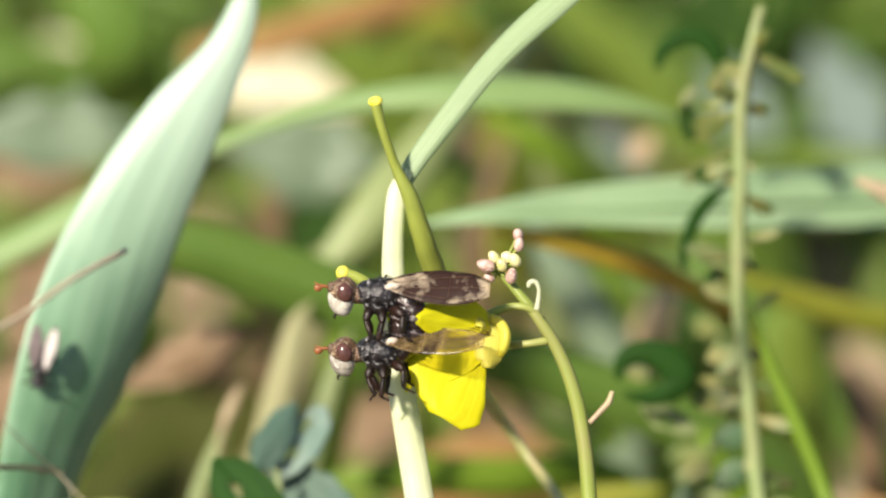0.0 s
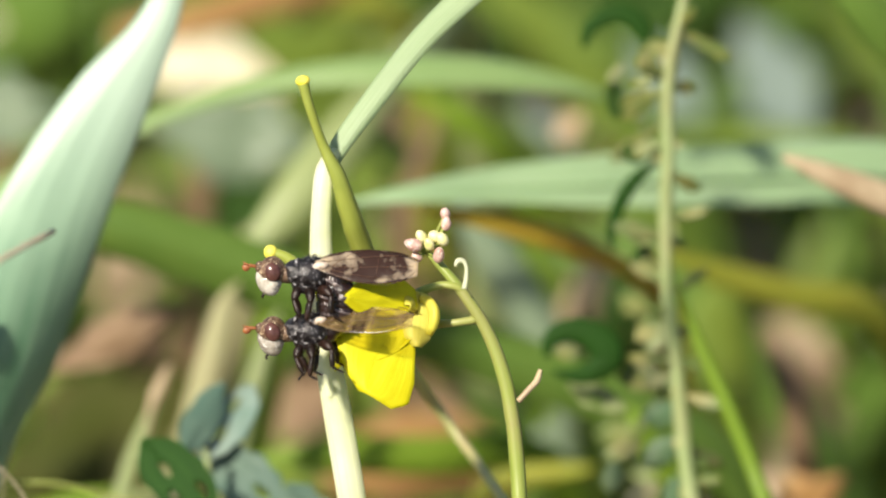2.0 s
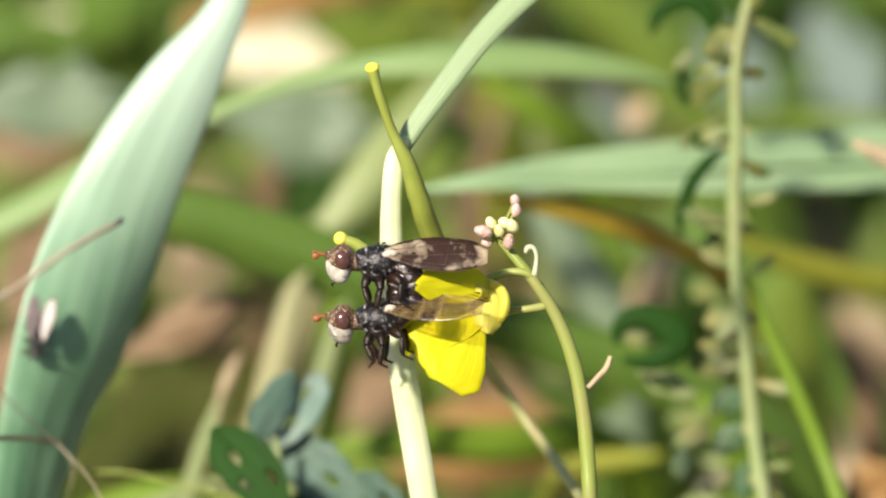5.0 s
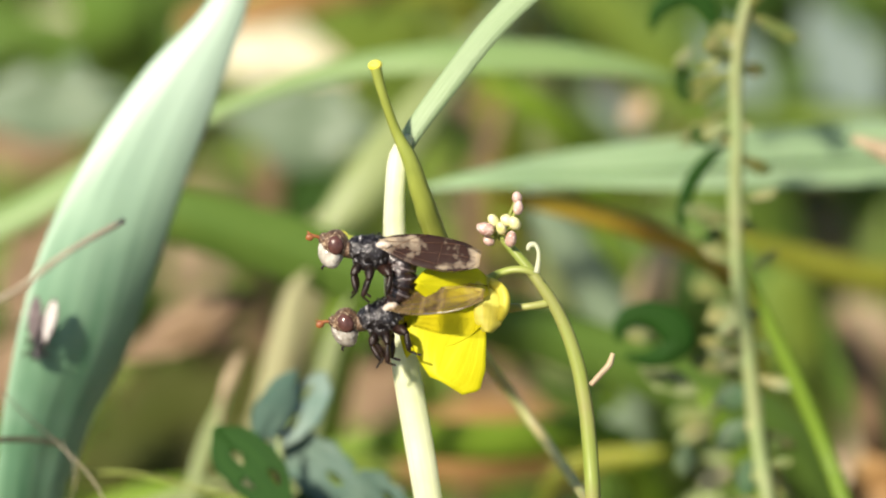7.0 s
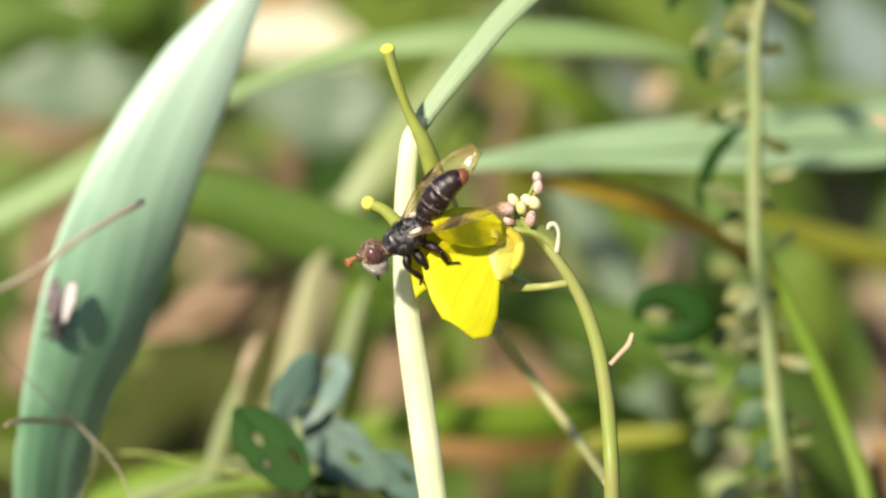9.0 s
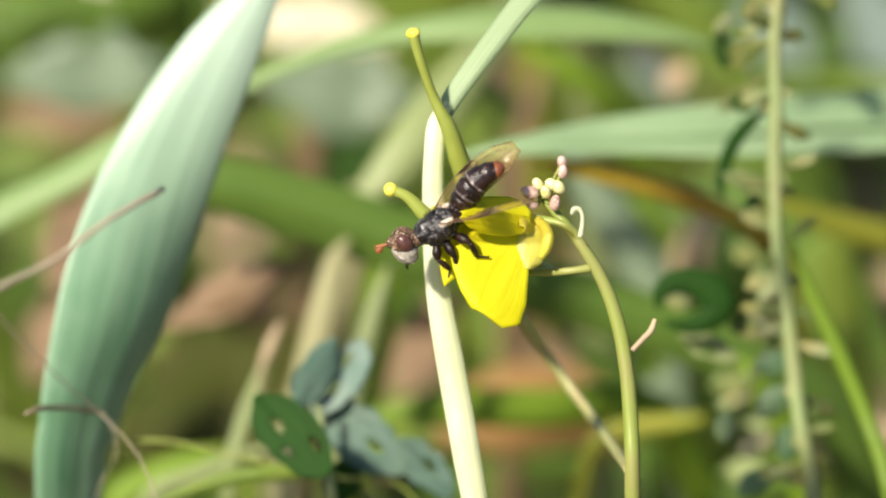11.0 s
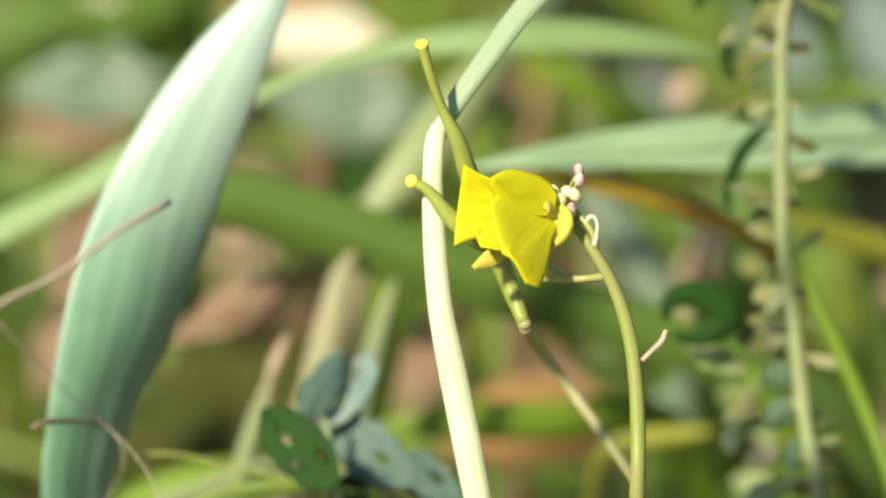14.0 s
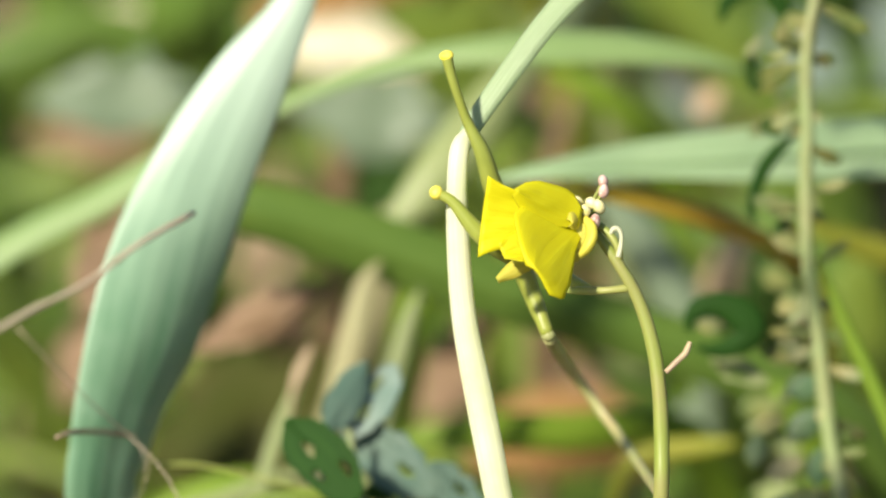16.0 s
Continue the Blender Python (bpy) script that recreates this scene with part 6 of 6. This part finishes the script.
    walk(flower_stalk, [
    (0, pose(0.000000, 0.000000, 0.000000, 0.000, -0.000, 0.000)),
    (2, pose(-0.001261, -0.000010, -0.000022, -0.001, 0.454, -0.211)),
    (4, pose(-0.001561, -0.000012, -0.000026, -0.001, 0.562, -0.262)),
    (6.5, pose(0.003888, 0.000061, 0.000131, -0.008, -1.399, 0.653)),
    (7, pose(0.002390, 0.000032, 0.000069, -0.003, -0.860, 0.401)),
    (7.5, pose(0.007061, 0.000144, 0.000309, -0.026, -2.543, 1.187)),
    (8, pose(-0.008419, 0.000019, 0.000041, -0.037, 3.028, -1.414)),
    (8.1, pose(-0.003707, -0.000017, -0.000037, -0.007, 1.333, -0.622)),
    (8.2, pose(-0.094992, 0.013824, 0.029645, -6.603, 36.247, -19.991)),
    (8.3, pose(-0.090077, 0.012194, 0.026150, -5.699, 34.125, -18.422)),
    (8.4, pose(-0.075521, 0.008134, 0.017444, -3.627, 28.105, -14.420)),
    (8.5, pose(0.055960, 0.005384, 0.011546, -1.854, -20.677, 10.136)),
    (8.6, pose(0.041813, 0.003056, 0.006553, -0.983, -15.277, 7.317)),
    (8.7, pose(-0.072313, 0.007376, 0.015818, -3.266, 26.822, -13.637)),
    (8.8, pose(-0.075712, 0.008181, 0.017544, -3.650, 28.182, -14.468)),
    (8.9, pose(0.040631, 0.002894, 0.006205, -0.925, -14.834, 7.094)),
    (9, pose(-0.081885, 0.009778, 0.020970, -4.437, 30.693, -16.069)),
    (9.5, pose(-0.069433, 0.006733, 0.014438, -2.966, 25.682, -12.958)),
    (12, pose(-0.079755, 0.009207, 0.019744, -4.151, 29.820, -15.502)),
    (12.5, pose(-0.083806, 0.010313, 0.022117, -4.709, 31.487, -16.595)),
    (12.7, pose(-0.059323, 0.004741, 0.010167, -2.066, 21.754, -10.724)),
    (12.8, pose(-0.070616, 0.006993, 0.014996, -3.086, 26.149, -13.234)),
    (12.9, pose(-0.117507, 0.023602, 0.050614, -13.135, 46.813, -29.788)),
    (13, pose(-0.117382, 0.023534, 0.050469, -13.082, 46.749, -29.715)),
    (13.5, pose(-0.119257, 0.024576, 0.052703, -13.909, 47.711, -30.842)),
    (14, pose(-0.120179, 0.025105, 0.053839, -14.341, 48.190, -31.424)),
    (16, pose(-0.120179, 0.025105, 0.053839, -14.341, 48.190, -31.424))])
    walk(front_petal, [
    (0, pose(-0.052848, 0.004909, 0.010526, -1.699, 19.847, -9.690)),
    (2, pose(-0.052848, 0.004909, 0.010526, -1.699, 19.847, -9.690)),
    (4, pose(-0.052848, 0.004909, 0.010526, -1.699, 19.847, -9.690)),
    (6.5, pose(-0.052848, 0.004909, 0.010526, -1.699, 19.847, -9.690)),
    (7, pose(-0.052848, 0.004909, 0.010526, -1.699, 19.847, -9.690)),
    (7.5, pose(-0.052848, 0.004909, 0.010526, -1.699, 19.847, -9.690)),
    (8, pose(-0.052848, 0.004909, 0.010526, -1.699, 19.847, -9.690)),
    (8.1, pose(-0.052848, 0.004909, 0.010526, -1.699, 19.847, -9.690)),
    (8.2, pose(-0.052676, -0.024746, 0.013870, -9.761, 20.599, -0.056)),
    (8.3, pose(-0.044338, -0.013098, 0.009362, -6.011, 16.795, -2.448)),
    (8.4, pose(-0.051842, -0.012140, 0.011417, -6.166, 19.510, -3.764)),
    (8.5, pose(-0.048087, 0.004237, 0.009085, -1.392, 18.058, -8.745)),
    (8.6, pose(-0.052736, 0.001391, 0.010578, -2.591, 19.715, -8.411)),
    (8.7, pose(-0.052517, -0.002157, 0.010680, -3.503, 19.595, -7.145)),
    (8.8, pose(-0.049744, -0.006069, 0.010109, -4.338, 18.586, -5.440)),
    (8.9, pose(-0.057041, -0.004997, 0.012409, -4.647, 21.290, -6.813)),
    (9, pose(-0.052191, -0.005730, 0.010837, -4.433, 19.488, -5.893)),
    (9.5, pose(-0.052191, -0.005730, 0.010837, -4.433, 19.488, -5.893)),
    (12, pose(-0.052191, -0.005730, 0.010837, -4.433, 19.488, -5.893)),
    (12.5, pose(-0.052191, -0.005730, 0.010837, -4.433, 19.488, -5.893)),
    (12.7, pose(-0.054619, -0.005374, 0.011600, -4.536, 20.389, -6.351)),
    (12.8, pose(-0.054303, -0.011788, 0.012172, -6.233, 20.414, -4.210)),
    (12.9, pose(-0.065511, -0.067116, 0.035784, -21.757, 33.007, 9.773)),
    (13, pose(-0.065511, -0.067116, 0.035784, -21.757, 33.007, 9.773)),
    (13.5, pose(-0.065511, -0.067116, 0.035784, -21.757, 33.007, 9.773)),
    (14, pose(-0.065511, -0.067116, 0.035784, -21.757, 33.007, 9.773)),
    (16, pose(-0.065511, -0.067116, 0.035784, -21.757, 33.007, 9.773))])
    walk(male, [
    (0, pose(-0.003793, -0.003809, 0.158549, 19.000, -0.000, 180.000)),
    (4, pose(-0.003793, -0.003809, 0.158549, 19.000, -0.000, 180.000)),
    (6.5, pose(-0.003651, -0.003809, 0.158549, 19.000, -0.000, 180.000)),
    (7, pose(-0.004300, -0.003572, 0.159055, 19.215, -7.246, 176.601)),
    (7.5, pose(-0.003622, -0.003619, 0.158953, 19.054, -3.625, 178.307)),
    (8, pose(-0.005213, -0.003741, 0.158691, 17.273, -8.151, 176.171)),
    (8.1, pose(-0.005311, -0.002887, 0.161707, 15.717, 11.397, 174.177)),
    (8.2, pose(-0.003202, -0.000255, 0.167352, 23.697, -8.962, 127.670)),
    (8.3, pose(-0.007537, -0.000621, 0.166565, 7.813, -9.941, 163.964)),
    (8.4, pose(-0.008123, -0.004495, 0.162991, -6.189, 26.554, 121.122)),
    (8.5, pose(-0.000355, -0.008051, 0.155365, -24.774, 30.521, -168.852)),
    (8.6, pose(0.001199, -0.006031, 0.159698, -35.000, -0.000, 180.000)),
    (8.7, pose(-0.012055, -0.005551, 0.160726, 8.894, -13.408, 162.054)),
    (8.8, pose(-0.008074, -0.005345, 0.161168, -2.855, 34.776, 172.205)),
    (8.9, pose(-0.007761, -0.009963, 0.153631, -6.259, 58.392, -130.736)),
    (9, pose(-0.018715, -0.019421, 0.140448, 3.003, 51.710, -143.796)),
    (9.2, pose(-0.027477, -0.022679, 0.133460, 21.330, 35.631, -160.475)),
    (9.6, pose(-0.110000, 0.020000, 0.003000, 0.000, -0.000, 0.000)),
    (16, pose(-0.110000, 0.020000, 0.003000, 0.000, -0.000, 0.000))])
    walk(female, [
    (0, pose(-0.003768, -0.004850, 0.155132, 20.481, 7.955, 177.060)),
    (4, pose(-0.003768, -0.004850, 0.155132, 20.481, 7.955, 177.060)),
    (6.5, pose(-0.003626, -0.004850, 0.155132, 20.481, 7.955, 177.060)),
    (7, pose(-0.003661, -0.004852, 0.155126, 20.318, 13.390, 179.567)),
    (7.5, pose(-0.003555, -0.004850, 0.155132, 20.400, 9.766, 177.893)),
    (8, pose(-0.004211, -0.005054, 0.154695, 16.318, 13.390, 179.567)),
    (8.1, pose(-0.004320, -0.004826, 0.155182, 14.346, 11.577, 178.728)),
    (8.2, pose(-0.005132, -0.001912, 0.161432, 10.588, 6.145, 176.228)),
    (8.3, pose(-0.006930, -0.002760, 0.159612, 10.318, 13.390, 179.567)),
    (8.4, pose(-0.007381, -0.003514, 0.157997, 10.488, 20.637, -176.998)),
    (8.5, pose(0.001180, -0.004150, 0.154267, -5.512, 20.637, -176.998)),
    (8.6, pose(0.002389, -0.003561, 0.155529, -5.654, 11.577, 178.728)),
    (8.7, pose(-0.009371, -0.004198, 0.156528, 4.346, 11.577, 178.728)),
    (8.8, pose(-0.005471, -0.003526, 0.157971, 4.488, 20.637, -176.998)),
    (8.9, pose(-0.001667, -0.005229, 0.154318, -13.759, 34.136, -169.816)),
    (9, pose(-0.003301, -0.003212, 0.158643, -14.585, 29.660, -172.368)),
    (9.5, pose(-0.001980, -0.003300, 0.158450, -13.062, 26.059, -174.281)),
    (12, pose(-0.002944, -0.003331, 0.158389, -11.062, 26.059, -174.281)),
    (12.5, pose(-0.002603, -0.003369, 0.158308, -11.062, 26.059, -174.281)),
    (12.6, pose(-0.002493, -0.003302, 0.158451, -9.245, 24.254, -175.205)),
    (12.7, pose(-0.002751, -0.003199, 0.158672, -3.682, 15.202, -179.588)),
    (12.8, pose(-0.003285, -0.003421, 0.160562, 14.588, 6.145, 176.228)),
    (12.9, pose(-0.016617, -0.007511, 0.189649, 16.392, -18.058, 171.255)),
    (13.6, pose(-0.170000, 0.090000, 0.003000, 0.000, -0.000, 0.000)),
    (16, pose(-0.170000, 0.090000, 0.003000, 0.000, -0.000, 0.000))])
    walk(small_fly, [
    (0, pose(-0.026974, 0.022770, 0.140431, -20.425, 63.194, -112.647)),
    (9.2, pose(-0.026974, 0.022770, 0.140431, -20.425, 63.194, -112.647)),
    (9.3, pose(-0.037346, 0.002675, 0.152386, -61.700, 26.946, -166.288)),
    (9.8, pose(-0.090000, 0.050000, 0.003000, 0.000, -0.000, 0.000)),
    (16, pose(-0.090000, 0.050000, 0.003000, 0.000, -0.000, 0.000))])
    walk(male_abdomen, abdomen_rows([(0, -56), (8, -56), (8.1, -12), (8.2, -30), (8.3, 0), (8.4, 5), (8.5, 58), (8.6, 8), (9, 0), (16, 0)]))
    walk(female_head, [(0, pose(0, 0, 0)), (8.4, pose(0, 0, 0)), (9, pose(0, 0, 0, 26)), (12.6, pose(0, 0, 0, 26)), (12.8, pose(0, 0, 0, 6)), (16, pose(0, 0, 0))])
    walk(female_abdomen, abdomen_rows([(0, 80), (8, 80), (8.1, 78), (8.4, 66), (8.8, 45), (9, 42), (12.6, 42), (12.7, 30), (12.8, 22), (13.2, 0), (16, 0)]))
    for side, wing in zip((1, -1), male_wings):
        walk(wing, wing_rows(side, [(0, 3, 58, -3), (8, 3, 58, -3), (8.1, 50, 10, 10), (8.3, 90, 0, 10), (8.5, 24, 42, 24), (8.7, 90, 10, 10), (8.9, 85, 0, 10), (9.2, 80, 0, 20), (9.6, 10, 20, 0), (16, 10, 20, 0)]))
    for side, wing in zip((1, -1), female_wings):
        low = -5 * (1 + side)
        walk(wing, wing_rows(side, [(0, 8, 40, -6), (8, 8, 40, -6), (8.2, 22, 25, 8), (8.6, 50, 20, 0), (8.8, 50, 20, 0), (9, 16, -26, 4 + low), (12.5, 14, -28, 4 + low), (12.7, 24, 0, 12), (12.8, 80, 0, 20), (13.2, 80, 0, 20), (13.6, 10, 20, 0), (16, 10, 20, 0)]))


motions()
